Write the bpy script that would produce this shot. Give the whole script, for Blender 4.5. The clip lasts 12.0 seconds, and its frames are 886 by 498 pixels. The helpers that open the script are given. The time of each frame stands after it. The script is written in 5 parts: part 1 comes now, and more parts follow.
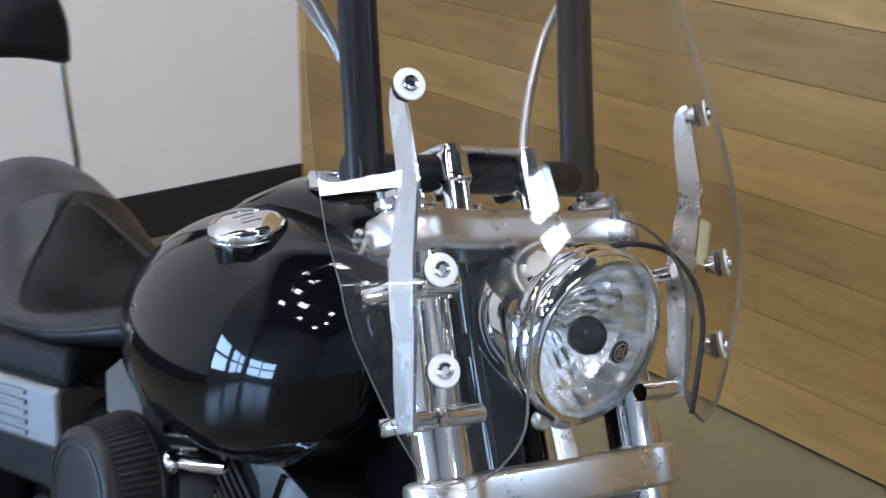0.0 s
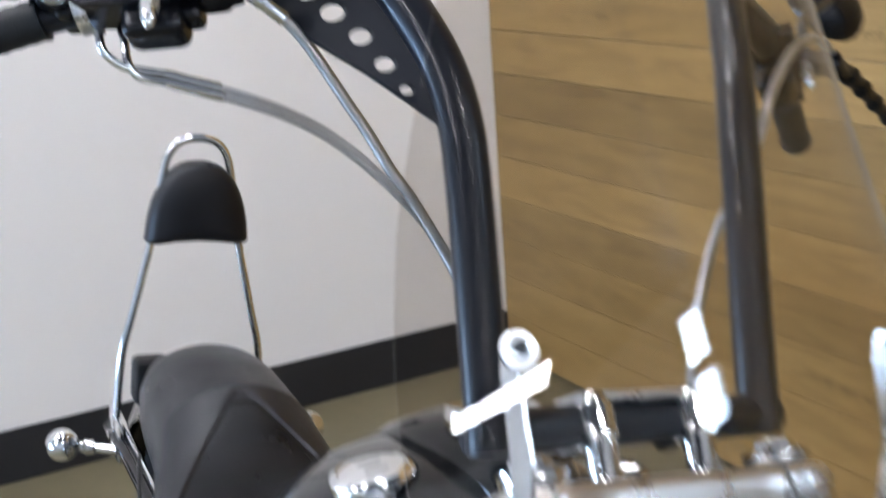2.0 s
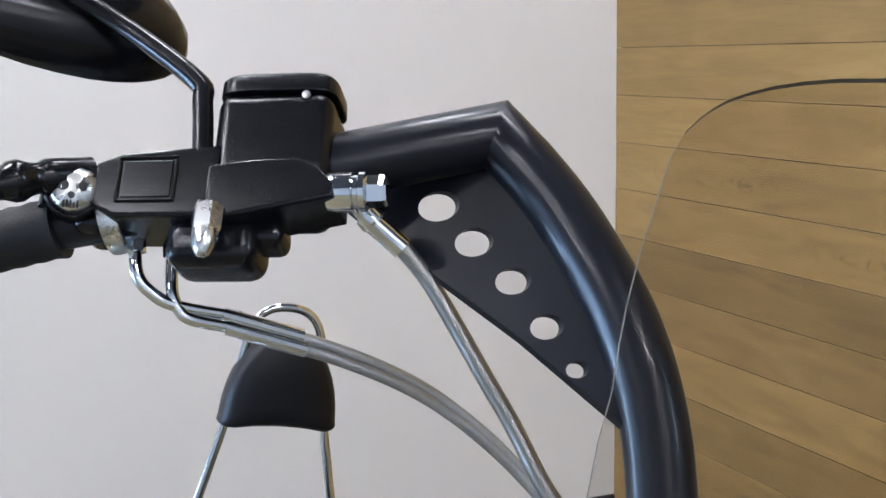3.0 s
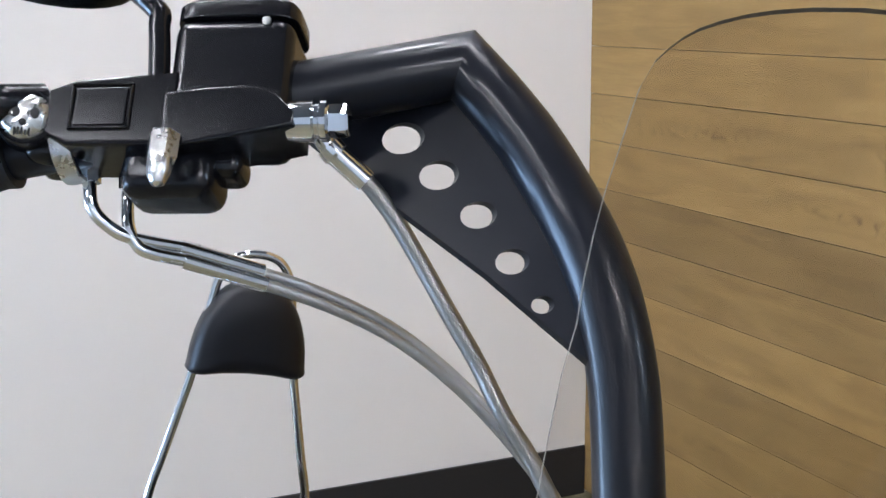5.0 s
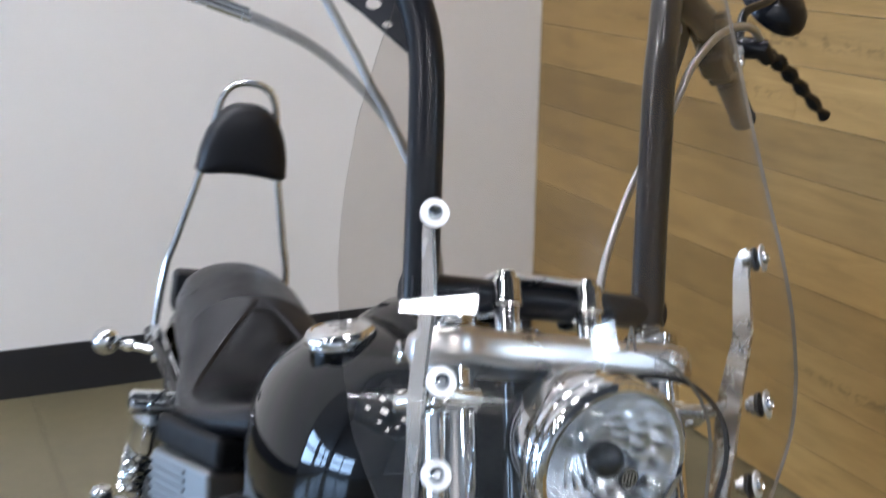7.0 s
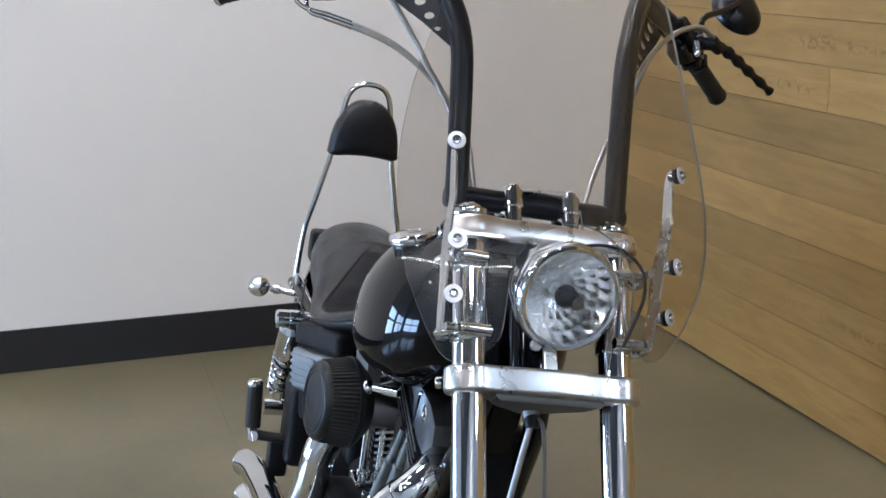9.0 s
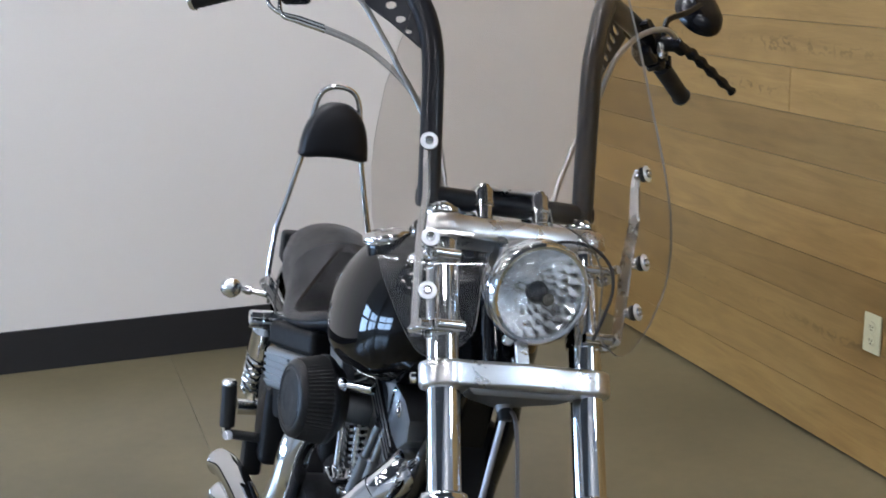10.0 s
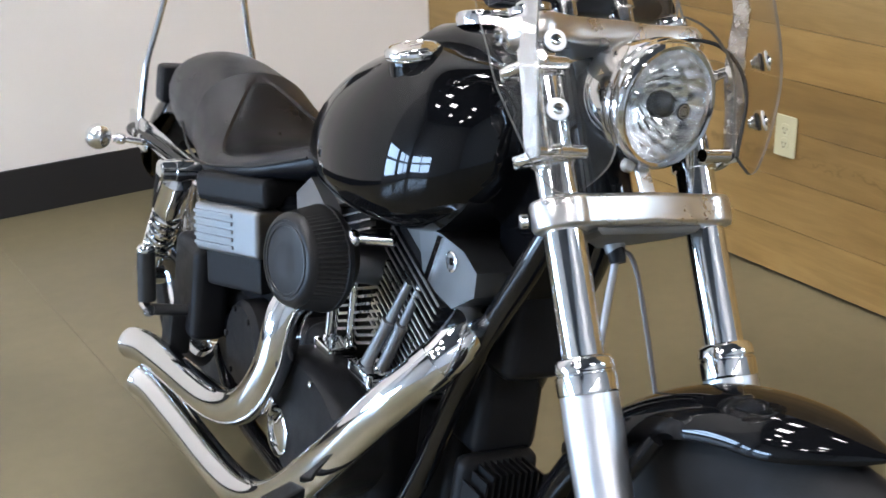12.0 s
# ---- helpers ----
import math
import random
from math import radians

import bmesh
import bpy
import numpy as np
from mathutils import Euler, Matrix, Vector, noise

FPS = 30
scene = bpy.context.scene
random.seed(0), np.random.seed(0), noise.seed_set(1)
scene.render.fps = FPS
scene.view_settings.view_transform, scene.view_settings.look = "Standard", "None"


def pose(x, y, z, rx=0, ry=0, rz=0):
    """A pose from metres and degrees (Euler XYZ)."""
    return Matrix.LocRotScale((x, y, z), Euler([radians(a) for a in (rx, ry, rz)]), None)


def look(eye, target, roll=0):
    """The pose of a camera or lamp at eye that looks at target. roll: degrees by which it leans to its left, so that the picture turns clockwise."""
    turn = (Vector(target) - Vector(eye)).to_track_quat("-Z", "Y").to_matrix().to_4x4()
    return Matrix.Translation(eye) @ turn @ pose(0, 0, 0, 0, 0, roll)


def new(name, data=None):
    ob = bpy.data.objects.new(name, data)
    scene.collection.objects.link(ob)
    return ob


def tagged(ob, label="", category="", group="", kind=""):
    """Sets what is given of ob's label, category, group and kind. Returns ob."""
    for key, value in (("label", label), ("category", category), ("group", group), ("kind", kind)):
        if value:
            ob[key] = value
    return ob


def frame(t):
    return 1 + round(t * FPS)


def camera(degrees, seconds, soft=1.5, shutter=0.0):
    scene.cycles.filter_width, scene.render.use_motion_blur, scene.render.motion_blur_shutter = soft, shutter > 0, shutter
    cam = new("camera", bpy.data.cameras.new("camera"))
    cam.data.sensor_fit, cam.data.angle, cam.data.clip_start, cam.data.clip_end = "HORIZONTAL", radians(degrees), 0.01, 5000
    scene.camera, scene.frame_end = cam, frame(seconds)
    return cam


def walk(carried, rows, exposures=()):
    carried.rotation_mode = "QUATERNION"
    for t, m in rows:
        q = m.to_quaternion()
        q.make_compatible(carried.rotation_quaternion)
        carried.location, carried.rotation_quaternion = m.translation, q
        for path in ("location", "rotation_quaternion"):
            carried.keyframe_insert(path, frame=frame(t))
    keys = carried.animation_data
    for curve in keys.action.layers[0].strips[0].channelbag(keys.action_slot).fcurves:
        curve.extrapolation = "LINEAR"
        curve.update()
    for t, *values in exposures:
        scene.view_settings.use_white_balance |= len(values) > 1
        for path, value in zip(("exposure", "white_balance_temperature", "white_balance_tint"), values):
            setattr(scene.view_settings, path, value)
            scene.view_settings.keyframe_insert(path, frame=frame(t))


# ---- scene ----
import collections

cam = camera(39.4, 12.0, shutter=0.5)
PATH = [
    (0, (-0.064, 1.09, 1.424), (1.099, 2.556, 0.718), 1.0),
    (0.5, (-0.006, 0.965, 1.429), (0.95, 2.585, 0.749), -0.3),
    (1, (0.025, 0.897, 1.451), (0.869, 2.605, 0.842), -4.2),
    (1.5, (0.041, 0.99, 1.453), (0.973, 2.653, 0.847), -3.7),
    (2, (0.116, 1.203, 1.475), (1.003, 2.918, 0.955), -4.2),
    (2.5, (0.215, 1.438, 1.505), (0.98, 3.253, 1.161), -1.6),
    (2.7, (0.23, 1.489, 1.509), (0.992, 3.312, 1.198), -1.2),
    (4.3, (0.237, 1.545, 1.495), (1.042, 3.34, 1.133), -0.4),
    (4.5, (0.241, 1.539, 1.497), (1.047, 3.325, 1.098), 0.0),
    (5, (0.243, 1.525, 1.494), (1.049, 3.316, 1.112), -0.3),
    (5.5, (0.246, 1.478, 1.496), (1.043, 3.274, 1.123), -0.9),
    (6, (0.198, 1.327, 1.501), (1.025, 3.111, 1.135), -0.2),
    (6.5, (0.102, 1.1, 1.474), (0.983, 2.833, 1.004), 0.4),
    (7, (0.076, 0.897, 1.45), (0.872, 2.658, 0.934), 0.9),
    (7.5, (0.086, 0.656, 1.423), (0.666, 2.481, 0.844), 0.6),
    (9.5, (-0.067, 0.165, 1.483), (0.526, 2.018, 1.023), -1.2),
    (10, (-0.066, 0.163, 1.479), (0.567, 1.999, 1.003), -0.9),
    (10.5, (-0.092, 0.157, 1.458), (0.583, 1.959, 0.912), -0.0),
    (10.9, (-0.128, 0.224, 1.429), (0.513, 2.012, 0.805), -0.5),
    (11, (-0.152, 0.273, 1.404), (0.481, 2.059, 0.767), 0.0),
    (11.5, (-0.25, 0.506, 1.378), (0.562, 2.192, 0.671), -1.1),
    (12, (-0.364, 0.7, 1.375), (0.637, 2.265, 0.636), -1.3),
]
EXPOSURES = [
    (0.0, 0.2, 5940, 11), (1.5, 0.2, 5990, 11), (2.0, 0.35, 6040, 11), (2.5, 0.23, 6040, 11), (4.5, 0.48, 6090, 11), (5.0, 0.37, 6090, 11),
    (6.5, 0.25, 6100, 11), (7.5, 0.11, 6090, 11), (9.5, 0.0, 6140, 11), (11.0, -0.04, 6140, 11), (11.5, 0.25, 6360, 11), (12.0, 0.48, 6500, 11),
]
walk(cam, [(t, look(eye, target, roll)) for t, eye, target, roll in PATH], EXPOSURES)

# ---- world and large lights ----
world = bpy.data.worlds.new("sky")
scene.world = world
world.use_nodes = True
wn = world.node_tree.nodes
sky = wn.new("ShaderNodeTexSky")
sky.sky_type, sky.sun_disc = "NISHITA", False
sky.sun_elevation, sky.sun_rotation = radians(45), radians(160)
wn["Background"].inputs["Strength"].default_value = 0.1
world.node_tree.links.new(sky.outputs[0], wn["Background"].inputs["Color"])


def area_lamp(name, m, sx, sy, radiance, colour):
    """A flat lamp in an opening or fixture, of a given brightness."""
    data = bpy.data.lights.new(name, "AREA")
    data.shape, data.size, data.size_y = "RECTANGLE", sx, sy
    data.color, data.energy = colour, radiance * math.pi * sx * sy
    ob = new(name, data)
    ob.matrix_world = m
    return ob


DAY = (0.62, 0.80, 1.0)
SHOP = (0.46, 0.68, 1.0)
WARM = (1.0, 0.93, 0.84)
# the room: north wall at y = WY, east wood wall at x = WX
WX, WY, HIGH, SOUTH, WEST, EAST = 2.15, 4.695, 5.3, -3.2, -8.0, 9.0
area_lamp("south_window_light", pose(6.1, SOUTH - 0.10, 4.53, -90, 0, 180), 2.6, 1.14, 50.0, DAY)
area_lamp("high_window_light", pose(8.2, SOUTH - 0.10, 4.68, -90, 0, 180), 1.1, 0.84, 50.0, DAY)
area_lamp("shop_window_light", pose(WEST - 0.10, 3.1, 0.875, -90, 0, 90), 2.6, 1.15, 38.0, SHOP)
area_lamp("north_window_light", pose(-5.1, WY + 0.10, 0.825, 90, 0, 180), 4.8, 1.05, 32.0, SHOP)

# ---- materials ----


def material(name, colour, rough=0.5, metal=0.0, coat=0.0, vary=0.0, scale=8.0, bump=0.0, bump_scale=200.0,
             rough_vary=0.0, spec=0.5):
    """A surface with large and small variation of colour, gloss and relief."""
    mat = bpy.data.materials.new(name)
    mat.use_nodes = True
    n, l = mat.node_tree.nodes, mat.node_tree.links
    p = n["Principled BSDF"]
    p.inputs["Base Color"].default_value = (*colour, 1)
    p.inputs["Roughness"].default_value, p.inputs["Metallic"].default_value = rough, metal
    p.inputs["Coat Weight"].default_value, p.inputs["Coat Roughness"].default_value = coat, 0.03
    p.inputs["Specular IOR Level"].default_value = spec
    tc = n.new("ShaderNodeTexCoord")
    if vary or rough_vary:
        big = n.new("ShaderNodeTexNoise")
        big.inputs["Scale"].default_value, big.inputs["Detail"].default_value = scale, 8
        big.inputs["Roughness"].default_value = 0.65
        l.new(tc.outputs["Object"], big.inputs["Vector"])
        if vary:
            ramp = n.new("ShaderNodeMix")
            ramp.data_type = "RGBA"
            ramp.inputs["A"].default_value = (*[c * (1 - vary) for c in colour], 1)
            ramp.inputs["B"].default_value = (*[min(1, c * (1 + vary)) for c in colour], 1)
            l.new(big.outputs["Fac"], ramp.inputs["Factor"])
            l.new(ramp.outputs["Result"], p.inputs["Base Color"])
        if rough_vary:
            mr = n.new("ShaderNodeMapRange")
            mr.inputs["From Min"].default_value, mr.inputs["From Max"].default_value = 0.3, 0.7
            mr.inputs["To Min"].default_value = max(0.01, rough - rough_vary)
            mr.inputs["To Max"].default_value = rough + rough_vary
            l.new(big.outputs["Fac"], mr.inputs["Value"])
            l.new(mr.outputs["Result"], p.inputs["Roughness"])
    if bump:
        fine = n.new("ShaderNodeTexNoise")
        fine.inputs["Scale"].default_value, fine.inputs["Detail"].default_value = bump_scale, 4
        l.new(tc.outputs["Object"], fine.inputs["Vector"])
        b = n.new("ShaderNodeBump")
        b.inputs["Strength"].default_value, b.inputs["Distance"].default_value = bump, 0.002
        l.new(fine.outputs["Fac"], b.inputs["Height"])
        l.new(b.outputs["Normal"], p.inputs["Normal"])
    return mat


CHROME = material("chrome", (0.78, 0.79, 0.80), 0.05, 1.0, vary=0.04, scale=30, rough_vary=0.03)
POLISHED = material("polished_aluminium", (0.70, 0.675, 0.655), 0.30, 1.0, vary=0.06, scale=25, rough_vary=0.06, bump=0.05, bump_scale=300)
CAST = material("cast_aluminium", (0.26, 0.26, 0.262), 0.40, 1.0, vary=0.08, scale=30, rough_vary=0.08, bump=0.12, bump_scale=400)
WORN = material("brushed_aluminium", (0.235, 0.235, 0.235), 0.56, 1.0, vary=0.08, scale=40, rough_vary=0.06)
STRIP = material("satin_strip_metal", (0.68, 0.665, 0.645), 0.26, 1.0, vary=0.05, scale=25, rough_vary=0.05)
WASHER = material("pale_anodised_washer", (0.72, 0.73, 0.75), 0.42, 0.75, vary=0.04, scale=60, rough_vary=0.05)
SLIDER = material("milky_aluminium", (0.74, 0.77, 0.82), 0.36, 1.0, vary=0.05, scale=20, rough_vary=0.06)
SATIN = material("satin_steel", (0.72, 0.71, 0.69), 0.28, 1.0, vary=0.05, scale=25, rough_vary=0.06)
PAINT = material("black_gloss_paint", (0.003, 0.003, 0.0035), 0.08, 0.0, coat=0.46, rough_vary=0.03, scale=12, spec=0.03)
ENAMEL = material("black_frame_enamel", (0.004, 0.004, 0.005), 0.10, 0.0, coat=0.7, rough_vary=0.03, scale=14, spec=0.2)
BARS = material("black_powder_coat", (0.007, 0.008, 0.012), 0.30, 0.0, coat=0.10, vary=0.06, scale=40, rough_vary=0.015, bump=0.02, bump_scale=700, spec=0.28)
SWITCH = material("black_satin_enamel", (0.005, 0.005, 0.0065), 0.22, 0.0, vary=0.2, scale=12, rough_vary=0.03, spec=0.36)
ENGINE = material("black_wrinkle_paint", (0.011, 0.011, 0.012), 0.42, 0.0, vary=0.3, scale=25, rough_vary=0.1, bump=0.25, bump_scale=700, spec=0.13)
VINYL = material("black_vinyl", (0.0085, 0.0088, 0.0115), 0.33, 0.0, vary=0.25, scale=14, rough_vary=0.08, bump=0.22, bump_scale=900, spec=0.36)
RUBBER = material("black_rubber", (0.011, 0.011, 0.011), 0.58, 0.0, vary=0.3, scale=40, rough_vary=0.1, bump=0.2, bump_scale=500, spec=0.35)
FILTER = material("black_moulded_cover", (0.010, 0.010, 0.011), 0.40, 0.0, vary=0.25, scale=30, rough_vary=0.08, bump=0.06, bump_scale=700, spec=0.28)
TYRE = material("tyre_rubber", (0.010, 0.0095, 0.0095), 0.72, 0.0, vary=0.3, scale=20, rough_vary=0.1, bump=0.2, bump_scale=400, spec=0.25)
DARKWALL = material("grey_wall_paint", (0.38, 0.384, 0.388), 0.7, 0.0, vary=0.1, scale=1.5)
WHITE = material("white_wall_paint", (0.81, 0.785, 0.756), 0.62, 0.0, vary=0.012, scale=1.3, rough_vary=0.06, bump=0.06, bump_scale=350)
BASE = material("black_baseboard", (0.015, 0.015, 0.0175), 0.42, 0.0, vary=0.2, scale=6, rough_vary=0.08, bump=0.05)
CEIL = material("grey_ceiling_paint", (0.06, 0.06, 0.063), 0.8, 0.0, vary=0.15, scale=2)
IVORY = material("ivory_plastic", (0.60, 0.57, 0.37), 0.35, 0.0, vary=0.03, scale=20)
DARK = material("dark_slot", (0.02, 0.02, 0.02), 0.6)
# very dark matte black for the inside of the exhaust pipes
BORE_BLACK = material("matte_black", (0.008, 0.008, 0.008), 0.8, vary=0.3, scale=40, spec=0.1)
SMOKE = material("smoked_reflector_cap", (0.035, 0.035, 0.040), 0.16, 0.3, vary=0.2, scale=60)
SILVER = material("silvered_reflector", (0.95, 0.96, 0.98), 0.24, 1.0, rough_vary=0.03, scale=40)
FRAME_MAT = material("window_frame_metal", (0.06, 0.06, 0.065), 0.4, 0.6, vary=0.1)


def glass(name, tint, f0=0.036):
    mat = bpy.data.materials.new(name)
    mat.use_nodes = True
    n, l = mat.node_tree.nodes, mat.node_tree.links
    n.remove(n["Principled BSDF"])
    clear, gloss, mix, fr = (n.new("ShaderNodeBsdfTransparent"), n.new("ShaderNodeBsdfGlossy"), n.new("ShaderNodeMixShader"), n.new("ShaderNodeLayerWeight"))
    power, scale = n.new("ShaderNodeMath"), n.new("ShaderNodeMath")
    power.operation, scale.operation = "POWER", "MULTIPLY_ADD"
    power.inputs[1].default_value = 5.0
    scale.inputs[1].default_value, scale.inputs[2].default_value = 1 - f0, f0
    fr.inputs["Blend"].default_value = 0.5
    clear.inputs["Color"].default_value = (*tint, 1)
    gloss.inputs["Roughness"].default_value = 0.004
    l.new(fr.outputs["Facing"], power.inputs[0])
    l.new(power.outputs[0], scale.inputs[0])
    l.new(scale.outputs[0], mix.inputs[0])
    l.new(clear.outputs[0], mix.inputs[1])
    l.new(gloss.outputs[0], mix.inputs[2])
    l.new(mix.outputs[0], n["Material Output"].inputs["Surface"])
    return mat


SHIELD = glass("clear_acrylic", (0.93, 0.915, 0.895))
SHIELD_EDGE = material("frosted_acrylic_edge", (0.12, 0.108, 0.09), 0.4, 0.0, vary=0.1, scale=30, spec=0.25)
LENS = glass("headlight_glass", (0.97, 0.98, 0.98), 0.04)


def braided(name, tone=(0.44, 0.435, 0.43)):
    mat = material(name, tone, 0.34, 0.9, vary=0.15, scale=60)
    n, l = mat.node_tree.nodes, mat.node_tree.links
    p, tc = n["Principled BSDF"], n["Texture Coordinate"]
    v = n.new("ShaderNodeTexVoronoi")
    v.inputs["Scale"].default_value = 900
    b = n.new("ShaderNodeBump")
    b.inputs["Strength"].default_value, b.inputs["Distance"].default_value = 0.22, 0.001
    l.new(tc.outputs["Object"], v.inputs["Vector"])
    l.new(v.outputs["Distance"], b.inputs["Height"])
    l.new(b.outputs["Normal"], p.inputs["Normal"])
    return mat


BRAID = braided("braided_steel")
CABLE = material("brown_grey_sheath", (0.075, 0.065, 0.058), 0.4, 0.0, vary=0.2, scale=60)
HOSE = braided("worn_braided_hose", (0.30, 0.285, 0.265))


PITCH, PLANK0 = 0.1375, -0.1276


def wood():
    """Oiled oak planks: long grain, own tone for each plank, curled figure on some."""
    mat = bpy.data.materials.new("oak_plank")
    mat.use_nodes = True
    n, l = mat.node_tree.nodes, mat.node_tree.links
    p = n["Principled BSDF"]
    tc, info = n.new("ShaderNodeTexCoord"), n.new("ShaderNodeObjectInfo")

    def calc(op, a, b=0.0, c=0.0):
        q = n.new("ShaderNodeMath")
        q.operation = op
        for k, v in enumerate((a, b, c)):
            if isinstance(v, (int, float)):
                q.inputs[k].default_value = v
            else:
                l.new(v, q.inputs[k])
        return q.outputs[0]

    def streaks(scale3, scale, detail, distortion=0.0):
        mp, tex = n.new("ShaderNodeMapping"), n.new("ShaderNodeTexNoise")
        mp.inputs["Scale"].default_value = scale3
        tex.inputs["Scale"].default_value, tex.inputs["Detail"].default_value = scale, detail
        tex.inputs["Distortion"].default_value = distortion
        l.new(add.outputs[0], mp.inputs["Vector"])
        l.new(mp.outputs[0], tex.inputs["Vector"])
        return tex.outputs["Fac"]

    add, comb = n.new("ShaderNodeVectorMath"), n.new("ShaderNodeCombineXYZ")
    add.operation = "MULTIPLY_ADD"
    for k in range(3):
        l.new(info.outputs["Random"], comb.inputs[k])
    add.inputs[1].default_value = (37, 53, 9.1)
    l.new(comb.outputs[0], add.inputs[0])
    l.new(tc.outputs["Object"], add.inputs[2])
    grain = streaks((1, 1.1, 9), 2.6, 6, 1.0)
    fine = streaks((1, 5, 170), 3.0, 5)
    cloud = streaks((1, 1, 2.5), 3.2, 4, 0.6)
    wobble = streaks((1, 9, 14), 1.6, 3)
    place = streaks((1, 1, 0.2), 1.9, 1)
    # distance from the plank's middle line, and curled marks across it
    at = n.new("ShaderNodeSeparateXYZ")
    l.new(tc.outputs["Object"], at.inputs[0])
    mid = calc("SUBTRACT", calc("FRACT", calc("MULTIPLY_ADD", at.outputs[2], 1 / PITCH, -PLANK0 / PITCH)), 0.47)
    off = calc("ADD", mid, calc("MULTIPLY_ADD", cloud, 0.5, -0.25))
    wave = calc("SINE", calc("MULTIPLY_ADD", at.outputs[1], 70.0, calc("MULTIPLY_ADD", calc("MULTIPLY", off, off), 70.0, calc("MULTIPLY", wobble, 24.0))))
    band = calc("SUBTRACT", 1.0, calc("MULTIPLY", calc("ABSOLUTE", off), 5.5))
    shade = n.new("ShaderNodeSeparateColor")
    l.new(info.outputs["Color"], shade.inputs[0])
    marks = calc("MULTIPLY", calc("MULTIPLY", calc("MAXIMUM", calc("SUBTRACT", wave, 0.45), 0.0), calc("MAXIMUM", band, 0.0)), calc("MULTIPLY", shade.outputs[1], calc("MAXIMUM", calc("MULTIPLY_ADD", place, 5.0, -1.9), 0.0)))
    ramp = n.new("ShaderNodeValToRGB")
    e = ramp.color_ramp.elements
    e[0].position, e[0].color = 0.28, (0.315, 0.190, 0.063, 1)
    e[1].position, e[1].color = 0.72, (0.520, 0.325, 0.114, 1)
    e.new(0.5).color = (0.420, 0.256, 0.086, 1)
    l.new(calc("MULTIPLY_ADD", cloud, 0.4, calc("MULTIPLY", grain, 0.6)), ramp.inputs["Fac"])
    tone = calc("MULTIPLY", shade.outputs[0], calc("SUBTRACT", 1.0, calc("MULTIPLY", calc("MINIMUM", marks, 1.0), 0.50)))
    hsv = n.new("ShaderNodeHueSaturation")
    l.new(tone, hsv.inputs["Value"])
    l.new(ramp.outputs["Color"], hsv.inputs["Color"])
    mul = n.new("ShaderNodeMix")
    mul.data_type, mul.blend_type = "RGBA", "MULTIPLY"
    mul.inputs["Factor"].default_value = 0.2
    l.new(hsv.outputs["Color"], mul.inputs["A"])
    l.new(fine, mul.inputs["B"])
    l.new(mul.outputs["Result"], p.inputs["Base Color"])
    l.new(calc("MULTIPLY_ADD", grain, 0.16, 0.37), p.inputs["Roughness"])
    p.inputs["Specular IOR Level"].default_value = 0.32
    b = n.new("ShaderNodeBump")
    b.inputs["Strength"].default_value, b.inputs["Distance"].default_value = 0.15, 0.002
    l.new(fine, b.inputs["Height"])
    l.new(b.outputs["Normal"], p.inputs["Normal"])
    return mat


WOOD = wood()


def concrete():
    """Sealed, stained concrete: cloudy olive brown, half glossy."""
    mat = bpy.data.materials.new("sealed_concrete")
    mat.use_nodes = True
    n, l = mat.node_tree.nodes, mat.node_tree.links
    p = n["Principled BSDF"]
    geo = n.new("ShaderNodeNewGeometry")
    a, c = n.new("ShaderNodeTexNoise"), n.new("ShaderNodeTexNoise")
    a.inputs["Scale"].default_value, a.inputs["Detail"].default_value = 1.6, 2
    a.inputs["Roughness"].default_value = 0.45
    c.inputs["Scale"].default_value, c.inputs["Detail"].default_value = 22, 6
    l.new(geo.outputs["Position"], a.inputs["Vector"])
    l.new(geo.outputs["Position"], c.inputs["Vector"])
    ramp = n.new("ShaderNodeValToRGB")
    e = ramp.color_ramp.elements
    e[0].position, e[0].color = 0.2, (0.098, 0.087, 0.051, 1)
    e[1].position, e[1].color = 0.8, (0.202, 0.172, 0.100, 1)
    l.new(a.outputs["Fac"], ramp.inputs["Fac"])
    mul = n.new("ShaderNodeMix")
    mul.data_type, mul.blend_type = "RGBA", "MULTIPLY"
    mul.inputs["Factor"].default_value = 0.22
    l.new(ramp.outputs["Color"], mul.inputs["A"])
    l.new(c.outputs["Fac"], mul.inputs["B"])
    l.new(mul.outputs["Result"], p.inputs["Base Color"])
    mr = n.new("ShaderNodeMapRange")
    mr.inputs["From Min"].default_value, mr.inputs["From Max"].default_value = 0.05, 0.95
    mr.inputs["To Min"].default_value, mr.inputs["To Max"].default_value = 0.26, 0.36
    p.inputs["Specular IOR Level"].default_value = 0.34
    l.new(a.outputs["Fac"], mr.inputs["Value"])
    l.new(mr.outputs["Result"], p.inputs["Roughness"])
    b = n.new("ShaderNodeBump")
    b.inputs["Strength"].default_value, b.inputs["Distance"].default_value = 0.02, 0.002
    l.new(c.outputs["Fac"], b.inputs["Height"])
    l.new(b.outputs["Normal"], p.inputs["Normal"])
    return mat


CONCRETE = concrete()


def glow(name, colour, strength):
    mat = bpy.data.materials.new(name)
    mat.use_nodes = True
    p = mat.node_tree.nodes["Principled BSDF"]
    p.inputs["Base Color"].default_value = (0.8, 0.8, 0.8, 1)
    p.inputs["Emission Color"].default_value, p.inputs["Emission Strength"].default_value = (*colour, 1), strength
    return mat


DIFFUSER = glow("lamp_diffuser", (0.995, 0.98, 1.0), 61.0)

# ---- mesh helpers ----


def V(*a):
    return Vector(a)


